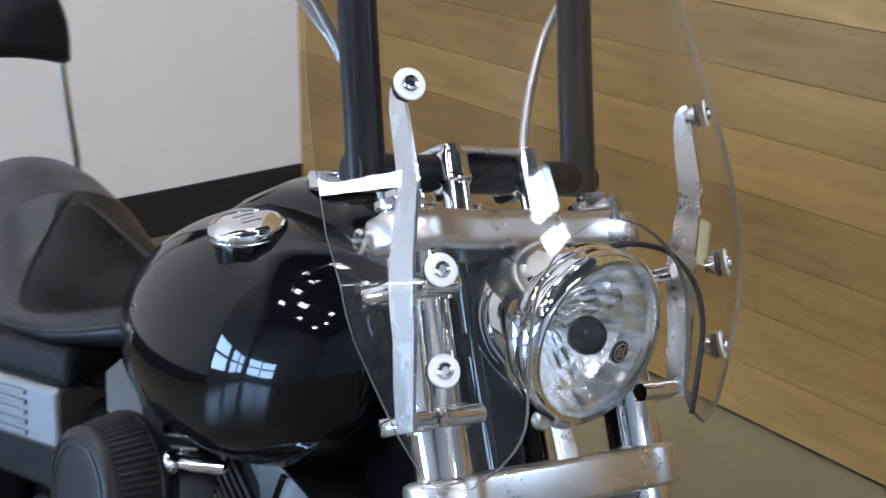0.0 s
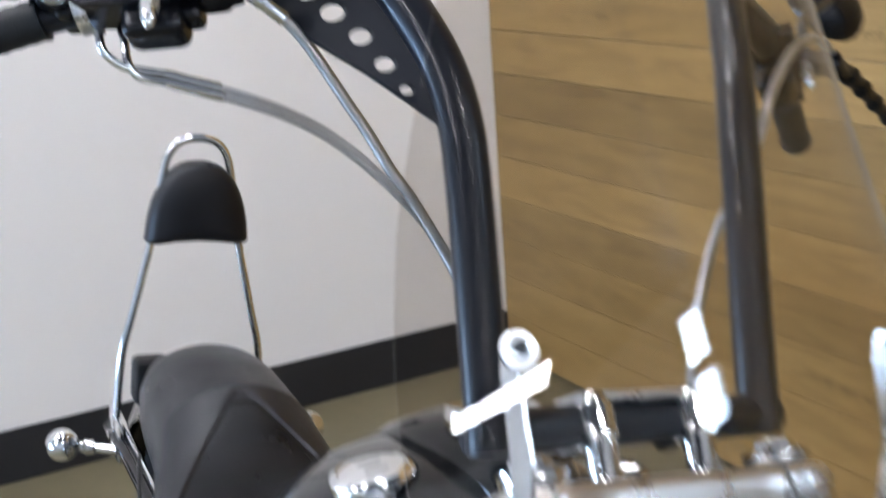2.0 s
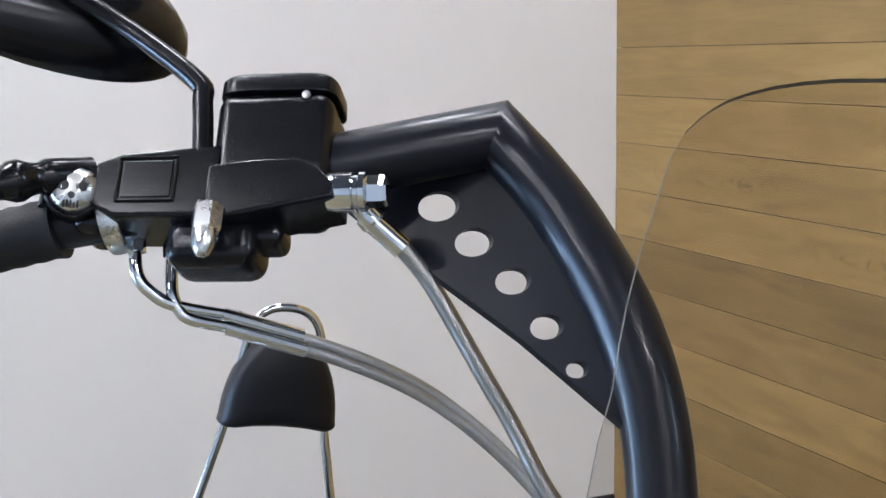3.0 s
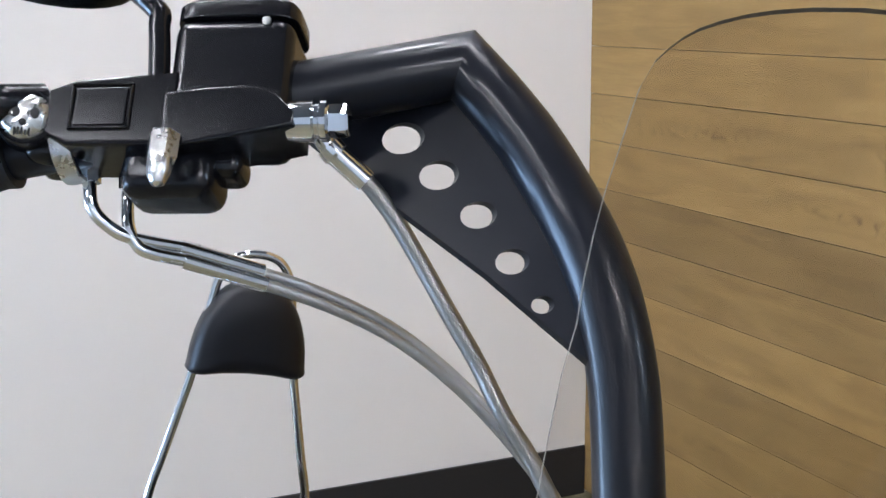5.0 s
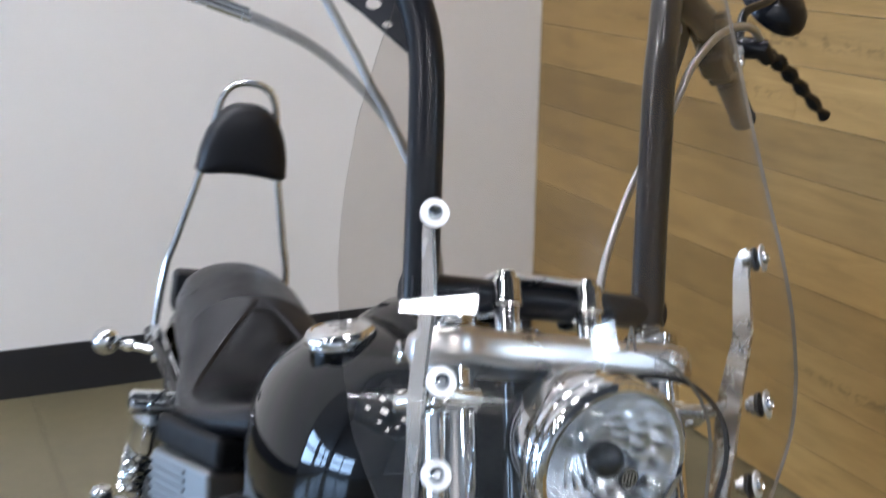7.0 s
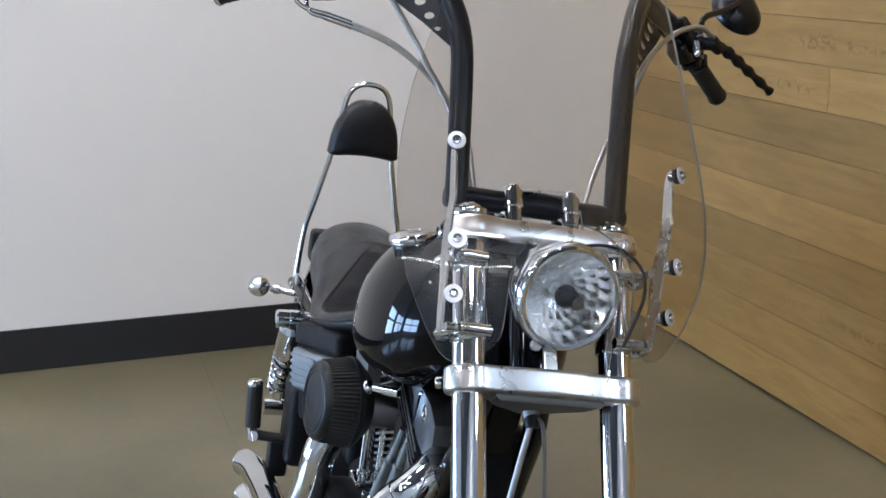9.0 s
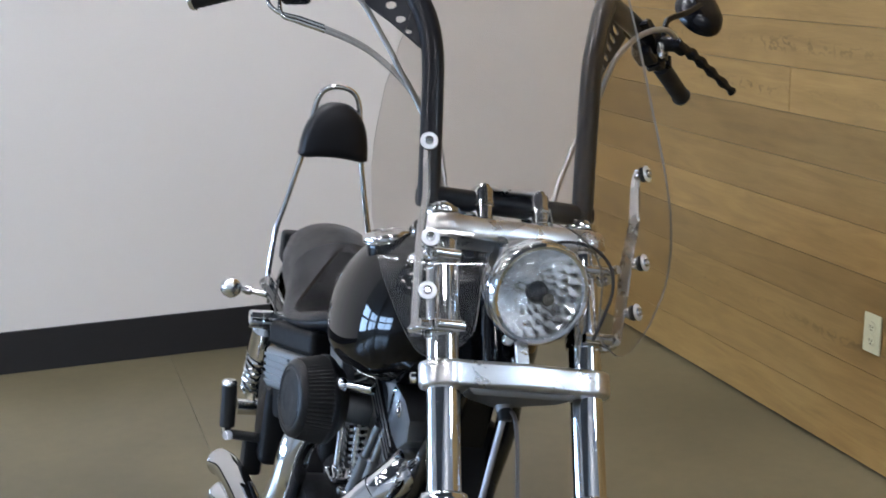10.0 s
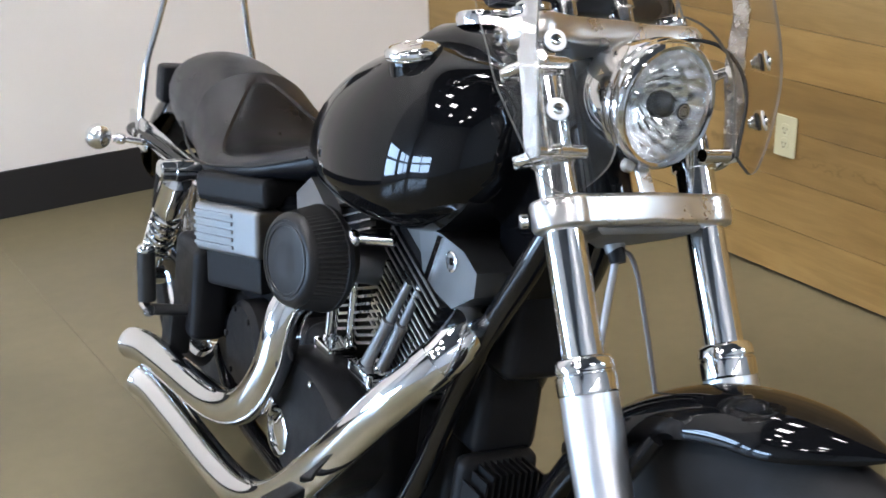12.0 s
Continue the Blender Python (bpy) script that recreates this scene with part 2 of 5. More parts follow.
def box(bm, x0, x1, y0, y1, z0, z1, bevel=0.0, m=Matrix.Identity(4), segments=2):
    """An axis-aligned block, with rounded edges if asked."""
    geom = bmesh.ops.create_cube(bm, size=1.0)["verts"]
    c, s = V((x0 + x1) / 2, (y0 + y1) / 2, (z0 + z1) / 2), V(x1 - x0, y1 - y0, z1 - z0)
    for v in geom:
        v.co = V(v.co.x * s.x, v.co.y * s.y, v.co.z * s.z) + c
    if bevel:
        edges = list({e for v in geom for e in v.link_edges})
        done = bmesh.ops.bevel(bm, geom=edges, offset=bevel, segments=segments, affect="EDGES", profile=0.5)
        geom = list({v for f in done["faces"] for v in f.verts} | {v for v in geom if v.is_valid})
    for v in geom:
        v.co = m @ v.co
    return geom


def loft(bm, rings, cap=True, closed=False):
    """Joins rings of equal count with quads."""
    rows = [[bm.verts.new(p) for p in r] for r in rings]
    k = len(rows[0])
    pairs = list(zip(rows, rows[1:])) + ([(rows[-1], rows[0])] if closed else [])
    for a, b in pairs:
        for i in range(k):
            j = (i + 1) % k
            bm.faces.new((a[i], a[j], b[j], b[i]))
    if cap and not closed:
        bm.faces.new(list(reversed(rows[0])))
        bm.faces.new(rows[-1])
    return rows


def smooth(points, n=6):
    """A smooth curve through the points."""
    pts = [Vector(p) for p in points]
    if len(pts) < 3:
        return pts
    out = []
    for i in range(len(pts) - 1):
        p0, p1, p2, p3 = pts[max(i - 1, 0)], pts[i], pts[i + 1], pts[min(i + 2, len(pts) - 1)]
        for k in range(n):
            t = k / n
            out.append(0.5 * (2 * p1 + (p2 - p0) * t + (2 * p0 - 5 * p1 + 4 * p2 - p3) * t * t + (3 * p1 - p0 - 3 * p2 + p3) * t ** 3))
    out.append(pts[-1])
    return out


def tube(bm, path, radius, seg=12, cap=True, closed=False):
    """A round tube along a path; radius may be a list."""
    pts = [Vector(p) for p in path]
    k = len(pts)
    rad = radius if isinstance(radius, (list, tuple)) else [radius] * k
    tang = []
    for i in range(k):
        a = (pts[i] - pts[i - 1]) if (i > 0 or closed) else pts[1] - pts[0]
        b = (pts[(i + 1) % k] - pts[i]) if (i < k - 1 or closed) else pts[-1] - pts[-2]
        tang.append((a.normalized() + b.normalized()).normalized())
    ref = V(0, 0, 1) if abs(tang[0].z) < 0.9 else V(1, 0, 0)
    side = tang[0].cross(ref).normalized()
    rings = []
    for i in range(k):
        side = (side - tang[i] * side.dot(tang[i])).normalized()
        up = tang[i].cross(side)
        stretch = 1.0
        if 0 < i < k - 1:
            c = max(0.5, (pts[i] - pts[i - 1]).normalized().dot(tang[i]))
            stretch = 1 / c
            bend = ((pts[i + 1] - pts[i]).normalized() - (pts[i] - pts[i - 1]).normalized())
        ring = []
        for j in range(seg):
            a = 2 * math.pi * j / seg
            off = (side * math.cos(a) + up * math.sin(a)) * rad[i]
            if stretch > 1.02 and bend.length > 0.05:
                bn = bend.normalized()
                off = off + bn * off.dot(bn) * (stretch - 1)
            ring.append(pts[i] + off)
        rings.append(ring)
    loft(bm, rings, cap=cap, closed=closed)


def lathe(bm, profile, m=Matrix.Identity(4), seg=32):
    """Turns (radius, height) round the local z axis. A radius of 0 closes the end."""
    rows = []
    for r, h in profile:
        if r < 1e-6:
            rows.append([bm.verts.new(m @ V(0, 0, h))])
        else:
            rows.append([bm.verts.new(m @ V(r * math.cos(2 * math.pi * i / seg), r * math.sin(2 * math.pi * i / seg), h)) for i in range(seg)])
    for a, b in zip(rows, rows[1:]):
        for i in range(seg):
            j = (i + 1) % seg
            if len(a) == 1 and len(b) == 1:
                break
            if len(a) == 1:
                bm.faces.new((a[0], b[j], b[i]))
            elif len(b) == 1:
                bm.faces.new((a[i], a[j], b[0]))
            else:
                bm.faces.new((a[i], a[j], b[j], b[i]))


def aim(p, d, spin=0.0):
    """A matrix at p whose z axis points along d."""
    q = Vector(d).to_track_quat("Z", "Y").to_matrix().to_4x4()
    return Matrix.Translation(p) @ q @ Matrix.Rotation(spin, 4, "Z")


def prism(bm, outline, z0, z1, m=Matrix.Identity(4), holes=()):
    """A flat plate of any outline with round holes (x, y, r)."""
    loops = [[(x, y) for x, y in outline]]
    for hx, hy, r in holes:
        loops.append([(hx + r * math.cos(2 * math.pi * i / 20), hy + r * math.sin(2 * math.pi * i / 20)) for i in range(20)])
    edges, sides = [], []
    for lp in loops:
        vs = [bm.verts.new((x, y, z0)) for x, y in lp]
        for a, b in zip(vs, vs[1:] + vs[:1]):
            edges.append(bm.edges.new((a, b)))
    fill = bmesh.ops.triangle_fill(bm, use_beauty=True, use_dissolve=False, edges=edges)
    faces = [g for g in fill["geom"] if isinstance(g, bmesh.types.BMFace)]
    ext = bmesh.ops.extrude_face_region(bm, geom=faces)
    top = [g for g in ext["geom"] if isinstance(g, bmesh.types.BMVert)]
    for v in top:
        v.co.z = z1
    allv = {v for f in faces for v in f.verts} | set(top)
    for v in allv:
        v.co = m @ v.co


def weigh(me, angle):
    """Corner normals weighted by area, so that flat faces stay flat beside their rounded edges."""
    near = collections.defaultdict(list)
    for p in me.polygons:
        for v in p.vertices:
            near[v].append((p.normal.copy(), p.area))
    least = math.cos(radians(angle))
    out = []
    for p in me.polygons:
        for v in p.vertices:
            acc = V(0, 0, 0)
            for nn, area in near[v]:
                if nn.dot(p.normal) > least:
                    acc += nn * area
            out.append(acc.normalized() if acc.length > 1e-12 else p.normal.copy())
    me.normals_split_custom_set(out)


def part(name, bm, mat, parent=None, label="", angle=40, extra=()):
    """Links a bmesh as one mesh object, under a thing or a part."""
    bmesh.ops.recalc_face_normals(bm, faces=bm.faces)
    me = bpy.data.meshes.new(name)
    bm.to_mesh(me)
    bm.free()
    me.materials.append(mat)
    for e in extra:
        me.materials.append(e)
    for p in me.polygons:
        p.use_smooth = True
    me.set_sharp_from_angle(angle=radians(angle))
    if len(me.polygons) < 1500:
        weigh(me, angle)
    ob = new(name, me)
    if parent is not None:
        ob.parent = parent
    if label:
        ob["label"] = label
    return ob


def simple(name, fn, mat, parent, label="", angle=40):
    bm = bmesh.new()
    fn(bm)
    return part(name, bm, mat, parent, label, angle)


# ---- the room ----
def block(name, x0, x1, y0, y1, z0, z1, mat, parent=None, bevel=0.0, label=""):
    bm = bmesh.new()
    box(bm, x0, x1, y0, y1, z0, z1, bevel)
    return part(name, bm, mat, parent, label)


def structure(ob, label, category):
    return tagged(ob, label, category, kind="structure")


floor = structure(block("floor", WEST - 0.3, EAST + 0.3, SOUTH - 0.3, WY + 0.2, -0.2, -0.005, DARK), "sealed olive brown concrete floor with saw-cut joints", "floor")
structure(block("ceiling", WEST - 0.3, EAST + 0.3, SOUTH - 0.3, WY + 0.2, HIGH, HIGH + 0.2, CEIL), "grey painted open showroom ceiling", "ceiling")
structure(block("wall_north", -2.6, EAST + 0.3, WY, WY + 0.2, 0, HIGH, WHITE), "smooth off-white painted showroom wall", "wall")
structure(block("wall_far_east", EAST, EAST + 0.2, SOUTH, WY, 0, HIGH, DARKWALL), "plain grey painted wall", "wall")
baseboard = structure(block("baseboard", -2.6, WX - 0.004, WY - 0.012, WY - 0.002, 0, 0.157, BASE, bevel=0.002), "tall black baseboard along the white wall", "baseboard")


def window_wall(name, label, along, at, openings, lo, hi, thick=0.2):
    """A wall with rectangular openings (lo, hi, z0, z1); along is 'x' or 'y'."""
    cuts = sorted(openings)
    bm = bmesh.new()

    def piece(a, b, z0, z1):
        if b - a < 1e-4 or z1 - z0 < 1e-4:
            return
        if along == "x":
            box(bm, a, b, at - thick, at, z0, z1)
        else:
            box(bm, at - thick, at, a, b, z0, z1)
    edge = lo
    for a, b, z0, z1 in cuts:
        piece(edge, a, 0, HIGH)
        piece(a, b, 0, z0)
        piece(a, b, z1, HIGH)
        edge = b
    piece(edge, hi, 0, HIGH)
    return structure(part(name, bm, DARKWALL), label, "wall")


window_wall("wall_south", "grey wall with gridded windows", "x", SOUTH, [(4.8, 7.4, 3.96, 5.10), (7.65, 8.75, 4.26, 5.10)], WEST, EAST)
window_wall("wall_west", "grey wall with a wide shop window", "y", WEST, [(1.8, 4.4, 0.30, 1.45)], SOUTH, WY)
window_wall("wall_north_west", "grey wall with wide shop windows", "x", WY + 0.2, [(-7.5, -4.7, 0.30, 1.35), (-4.3, -2.75, 0.30, 1.35)], WEST, -2.6)


def window_grid(name, along, at, lo, hi, z0, z1, cols, rows, bar):
    win = tagged(new(name), "dark metal framed window with a grid of panes", "window", kind="structure")

    def bar_box(a, b, c, d, nm):
        if along == "x":
            block(nm, a, b, at - 0.09, at - 0.02, c, d, FRAME_MAT, win, 0.004)
        else:
            block(nm, at - 0.09, at - 0.02, a, b, c, d, FRAME_MAT, win, 0.004)
    for i in range(cols + 1):
        p = lo + (hi - lo) * i / cols
        bar_box(max(lo, p - bar / 2), min(hi, p + bar / 2), z0, z1, "mullion")
    for j in range(rows + 1):
        p = z0 + (z1 - z0) * j / rows
        for i in range(cols):
            a = lo + (hi - lo) * i / cols + bar / 2
            b = lo + (hi - lo) * (i + 1) / cols - bar / 2
            bar_box(a, b, max(z0, p - bar / 2), min(z1, p + bar / 2), "glazing_bar")
    return win


window_grid("window_1", "x", SOUTH, 4.8, 7.4, 3.96, 5.10, 3, 2, 0.10)
window_grid("window_4", "x", SOUTH, 7.65, 8.75, 4.26, 5.10, 1, 2, 0.08)
window_grid("window_3", "y", WEST, 1.8, 4.4, 0.30, 1.45, 2, 2, 0.10)
window_grid("window_2", "x", WY + 0.1, -7.5, -4.7, 0.30, 1.35, 2, 2, 0.09)
window_grid("window_5", "x", WY + 0.1, -4.3, -2.75, 0.30, 1.35, 1, 2, 0.09)


def ceiling_lamp(x, y, lx, ly, z=HIGH - 0.25):
    """A hung box lamp: housing and glowing diffuser."""
    lamp = tagged(new("ceiling_light"), "white box lamp hung under the grey ceiling", "ceiling light", group="ceiling lights")
    lamp.location = (x, y, z)
    bm = bmesh.new()
    box(bm, -lx / 2, lx / 2, -ly / 2, ly / 2, 0.012, 0.09, 0.008)
    part("housing", bm, SATIN, lamp)
    bm = bmesh.new()
    box(bm, -lx / 2 + 0.012, lx / 2 - 0.012, -ly / 2 + 0.012, ly / 2 - 0.012, 0.0, 0.012)
    part("diffuser", bm, DIFFUSER, lamp, "glowing white diffuser")
    for sx in (-0.35, 0.35):
        bm = bmesh.new()
        tube(bm, [(sx * lx, 0, 0.09), (sx * lx, 0, HIGH - z)], 0.006, 6)
        part("hanger", bm, SATIN, lamp)
    return lamp


ceiling_lamp(0.65, -2.15, 1.6, 0.26).rotation_euler = (0, 0, radians(-15))
ceiling_lamp(-0.6, -3.02, 4.4, 0.06, 3.35).rotation_euler = (0, 0, radians(-2))
for x, y, size in ((-6.0, 0.3, 0.5), (-4.6, -0.2, 0.36), (-3.0, 0.5, 0.42), (-5.2, 2.0, 0.36), (-3.4, 2.4, 0.55), (-0.7, 3.3, 0.68), (1.1, 2.1, 0.34), (-4.2, 3.6, 0.4), (1.2, 3.6, 0.46), (-2.3, 3.2, 0.42)):
    ceiling_lamp(x, y, size, size)

# ---- motorcycle ----
BIKE = Matrix(((-0.08542, 0.98410, 0.15587, 0.460), (-0.99634, -0.08437, -0.01336, 1.899), (0.0, -0.15643, 0.98769, -0.0016), (0, 0, 0, 1)))
RAKE, STEER = radians(30), radians(6)
# steering frame: x forwards, y to the rider's left, z up along the steering axis
FORK = Matrix.Translation((0.035, 0.010, 0.92)) @ Matrix.Rotation(-RAKE, 4, "Y") @ Matrix.Rotation(STEER, 4, "Z")
bike = tagged(new("motorcycle"), "black cruiser motorcycle with chrome forks and clear windshield", "motorcycle")
bike.matrix_world = BIKE
bike.rotation_mode = "XYZ"
SIDES = (-1, 1)


def front(name, fn, mat, parent, label="", angle=40):
    """A part that turns with the fork: fn builds it in the steering frame."""
    bm = bmesh.new()
    fn(bm)
    bmesh.ops.transform(bm, matrix=FORK, verts=bm.verts)
    return part(name, bm, mat, parent, label, angle)


def hexnut(bm, m, r, h):
    lathe(bm, [(0, 0), (r, 0), (r, h * 0.8), (r * 0.85, h), (0, h)], m, 6)


def ball(bm, c, r, seg=20, squash=1.0, d=(0, 0, 1)):
    lathe(bm, [(r * math.sin(math.pi * i / 12), -r * squash * math.cos(math.pi * i / 12)) for i in range(13)], aim(c, d), seg)


# front fork
BR, BX, YB = 0.0178, 0.002, 0.011
TX, TY = 0.044, 0.117
for s in SIDES:
    leg = front("fork_tube", lambda bm: lathe(bm, [(0, -0.31), (0.0246, -0.31), (0.0246, 0.16), (0, 0.16)], Matrix.Translation((TX, s * TY, 0)), 40), CHROME, bike, "bright chrome fork tube")
    front("fork_slider", lambda bm: lathe(bm, [(0, -0.74), (0.026, -0.74), (0.031, -0.70), (0.031, -0.50), (0.0325, -0.42), (0.0345, -0.34), (0.0335, -0.297), (0, -0.297)], Matrix.Translation((TX, s * TY, 0)), 36), SLIDER, leg, "milky polished aluminium slider")
    front("dust_cap", lambda bm: lathe(bm, [(0.024, -0.256), (0.030, -0.257), (0.0335, -0.261), (0.0350, -0.268), (0.0350, -0.273), (0.0335, -0.2745), (0.0335, -0.2765), (0.0355, -0.278), (0.0358, -0.297), (0.0345, -0.3), (0.03, -0.3)], Matrix.Translation((TX, s * TY, 0)), 40), CHROME, leg, "stepped chrome collar")
    front("fork_cap", lambda bm: (lathe(bm, [(0.026, 0.155), (0.027, 0.158), (0.027, 0.164), (0.018, 0.167), (0, 0.167)], Matrix.Translation((TX, s * TY, 0)), 32), hexnut(bm, Matrix.Translation((TX, s * TY, 0.166)), 0.016, 0.009)), CHROME, leg)


def clamp_bar(bm, z0, z1, rx, half, x0, x1, bevel):
    n = 18
    out = []
    for sgn in (1, -1):
        ring = []
        for k in range(n + 1):
            a = radians(115 - 230 * k / n)
            ring.append((TX + rx * math.sin(a), sgn * (half + rx * math.cos(a))))
        out += ring if sgn == 1 else list(reversed(ring))
        if sgn == 1:
            out += [(x0, half * 0.62), (x0, -half * 0.62)]
    out += [(x1, -half * 0.55), (x1 + 0.006, 0), (x1, half * 0.55)]
    rings = []
    cx = sum(p[0] for p in out) / len(out)
    for z, inset in ((z0, bevel), (z0 + bevel * 0.3, bevel * 0.3), (z0 + bevel, 0), (z1 - bevel, 0), (z1 - bevel * 0.3, bevel * 0.3), (z1, bevel)):
        rings.append([V(cx + (x - cx) * (1 - inset / 0.04), y * (1 - inset / 0.15), z) for x, y in out])
    loft(bm, rings)


lower = front("lower_triple_clamp", lambda bm: clamp_bar(bm, -0.109, -0.070, 0.0365, TY, 0.020, 0.080, 0.006), POLISHED, bike, "polished aluminium lower fork clamp", 50)
front("stem_plate", lambda bm: (loft(bm, [[V(x * k + 0.03 * (1 - k), y * k, z) for x, y in ((0.068, -0.085), (0.068, 0.085), (0.03, 0.080), (-0.008, 0.032), (-0.024, 0.014), (-0.024, -0.014), (-0.008, -0.032), (0.03, -0.080))] for z, k in ((-0.105, 1.0), (-0.113, 1.0), (-0.118, 0.9))]), lathe(bm, [(0, -0.128), (0.012, -0.128), (0.014, -0.116), (0, -0.116)], Matrix.Translation((0.0, 0, 0)), 20)), WORN, lower, "dull aluminium web under the clamp")
for s in SIDES:
    front("pinch_bolt", lambda bm: lathe(bm, [(0, 0), (0.009, 0), (0.009, 0.008), (0.006, 0.010), (0, 0.010)], aim((0.018, s * 0.148, -0.09), (-0.5, s, 0)), 16), CHROME, lower)
upper = front("upper_triple_clamp", lambda bm: clamp_bar(bm, 0.116, 0.152, 0.0385, TY, 0.006, 0.072, 0.010), POLISHED, bike, "polished aluminium upper fork clamp", 50)
for s in SIDES:
    front("pinch_bolt", lambda bm: lathe(bm, [(0, 0), (0.011, 0), (0.011, 0.01), (0.008, 0.012), (0.008, 0.006), (0, 0.006)], aim((0.03, s * 0.150, 0.132), (-0.1, s, 0)), 20), CHROME, upper)
    ry = YB + s * 0.048
    front("riser", lambda bm: (lathe(bm, [(0, 0.148), (0.0160, 0.148), (0.0160, 0.156), (0.0130, 0.158), (0.0130, 0.187), (0.0162, 0.189), (0.0162, 0.194), (0.0150, 0.196), (0.0150, 0.212), (0.0135, 0.216), (0, 0.216)], Matrix.Translation((BX + 0.020, ry, 0)), 28),
                             box(bm, BX - 0.026, BX + 0.010, ry - 0.014, ry + 0.014, 0.178, 0.205, 0.009, segments=3)), CHROME, upper, "chrome handlebar riser")
    front("riser_bolt", lambda bm: lathe(bm, [(0, 0.215), (0.0098, 0.215), (0.0098, 0.2215), (0.0085, 0.2235), (0.0045, 0.2235), (0.0040, 0.2205), (0, 0.2205)], Matrix.Translation((BX + 0.020, ry, 0)), 24), CHROME, upper)
front("riser_top_bar", lambda bm: box(bm, BX - 0.018, BX + 0.022, YB - 0.060, YB + 0.060, 0.2165, 0.2240, 0.003, segments=3), POLISHED, upper, "polished one-piece handlebar clamp")
front("stem_nut", lambda bm: (hexnut(bm, Matrix.Translation((0, 0, 0.15)), 0.017, 0.016), lathe(bm, [(0, 0.164), (0.010, 0.164), (0.008, 0.172), (0, 0.173)], Matrix.Identity(4), 20)), CHROME, upper)
simple("steering_head", lambda bm: tube(bm, [FORK @ V(0, 0, -0.1), FORK @ V(0, 0, 0.115)], 0.034, 24), PAINT, bike)

# handlebar
bar = front("handlebar", lambda bm: tube(bm, [V(BX, YB - 0.13, 0.201), V(BX, YB + 0.13, 0.201)], BR, 20), BARS, bike, "black ape-hanger handlebar")


def arm_path(s):
    """Up from the crossbar, leaning forwards, then out and back to the hand tube."""
    rise = smooth([(BX, YB + s * 0.134, 0.185), (0.019, YB + s * 0.136, 0.29), (0.036, YB + s * 0.139, 0.39), (0.041, YB + s * 0.142, 0.435), (0.041, YB + s * 0.149, 0.475), (0.036, YB + s * 0.160, 0.511), (0.025, YB + s * 0.175, 0.552), (0.014, YB + s * 0.190, 0.583)], 5) + [V(0.005, YB + s * 0.201, 0.6035)]
    return rise


def hand_path(s):
    if s == 1:
        return [V(0.008, YB + 0.193, 0.599), V(-0.020, 0.280, 0.582), V(-0.115, 0.393, 0.566), V(-0.200, 0.492, 0.557)]
    return [V(0.008, YB - 0.193, 0.599), V(-0.022, -0.286, 0.577), V(-0.098, -0.405, 0.557), V(-0.146, -0.475, 0.545)]


for s in SIDES:
    sweep = arm_path(s) + hand_path(s)[1:3]
    arm = front("arm", lambda bm: tube(bm, sweep, [BR] * (len(sweep) - 1) + [0.0128], 24), BARS, bar)
    front("crossbar_end", lambda bm: tube(bm, [V(BX, YB + s * 0.149, 0.201), V(BX, YB + s * 0.128, 0.201)], BR * 1.002, 20), BARS, bar)
    outline = [(s * a, z) for a, z in ((0.270, 0.580), (0.207, 0.600), (0.180, 0.560), (0.164, 0.515), (0.150, 0.455), (0.152, 0.426), (0.156, 0.428), (0.196, 0.482), (0.244, 0.539), (0.270, 0.572))]
    holes = [(s * a, z, r) for a, z, r in ((0.2285, 0.5645, 0.0092), (0.2140, 0.5405, 0.0084), (0.1985, 0.5155, 0.0076), (0.1860, 0.4880, 0.0069), (0.1752, 0.4635, 0.0046))]
    # plate lies in the plane of arm and hand tube
    frame_m = Matrix(((-0.80 * s, 0, 1, 0.164), (1, 0, 0, YB), (0, 1, 0, 0), (0, 0, 0, 1)))
    front("gusset_plate", lambda bm: prism(bm, outline, -0.0025, 0.0025, frame_m, holes), BARS, bar, "black gusset plate with five round holes", 30)

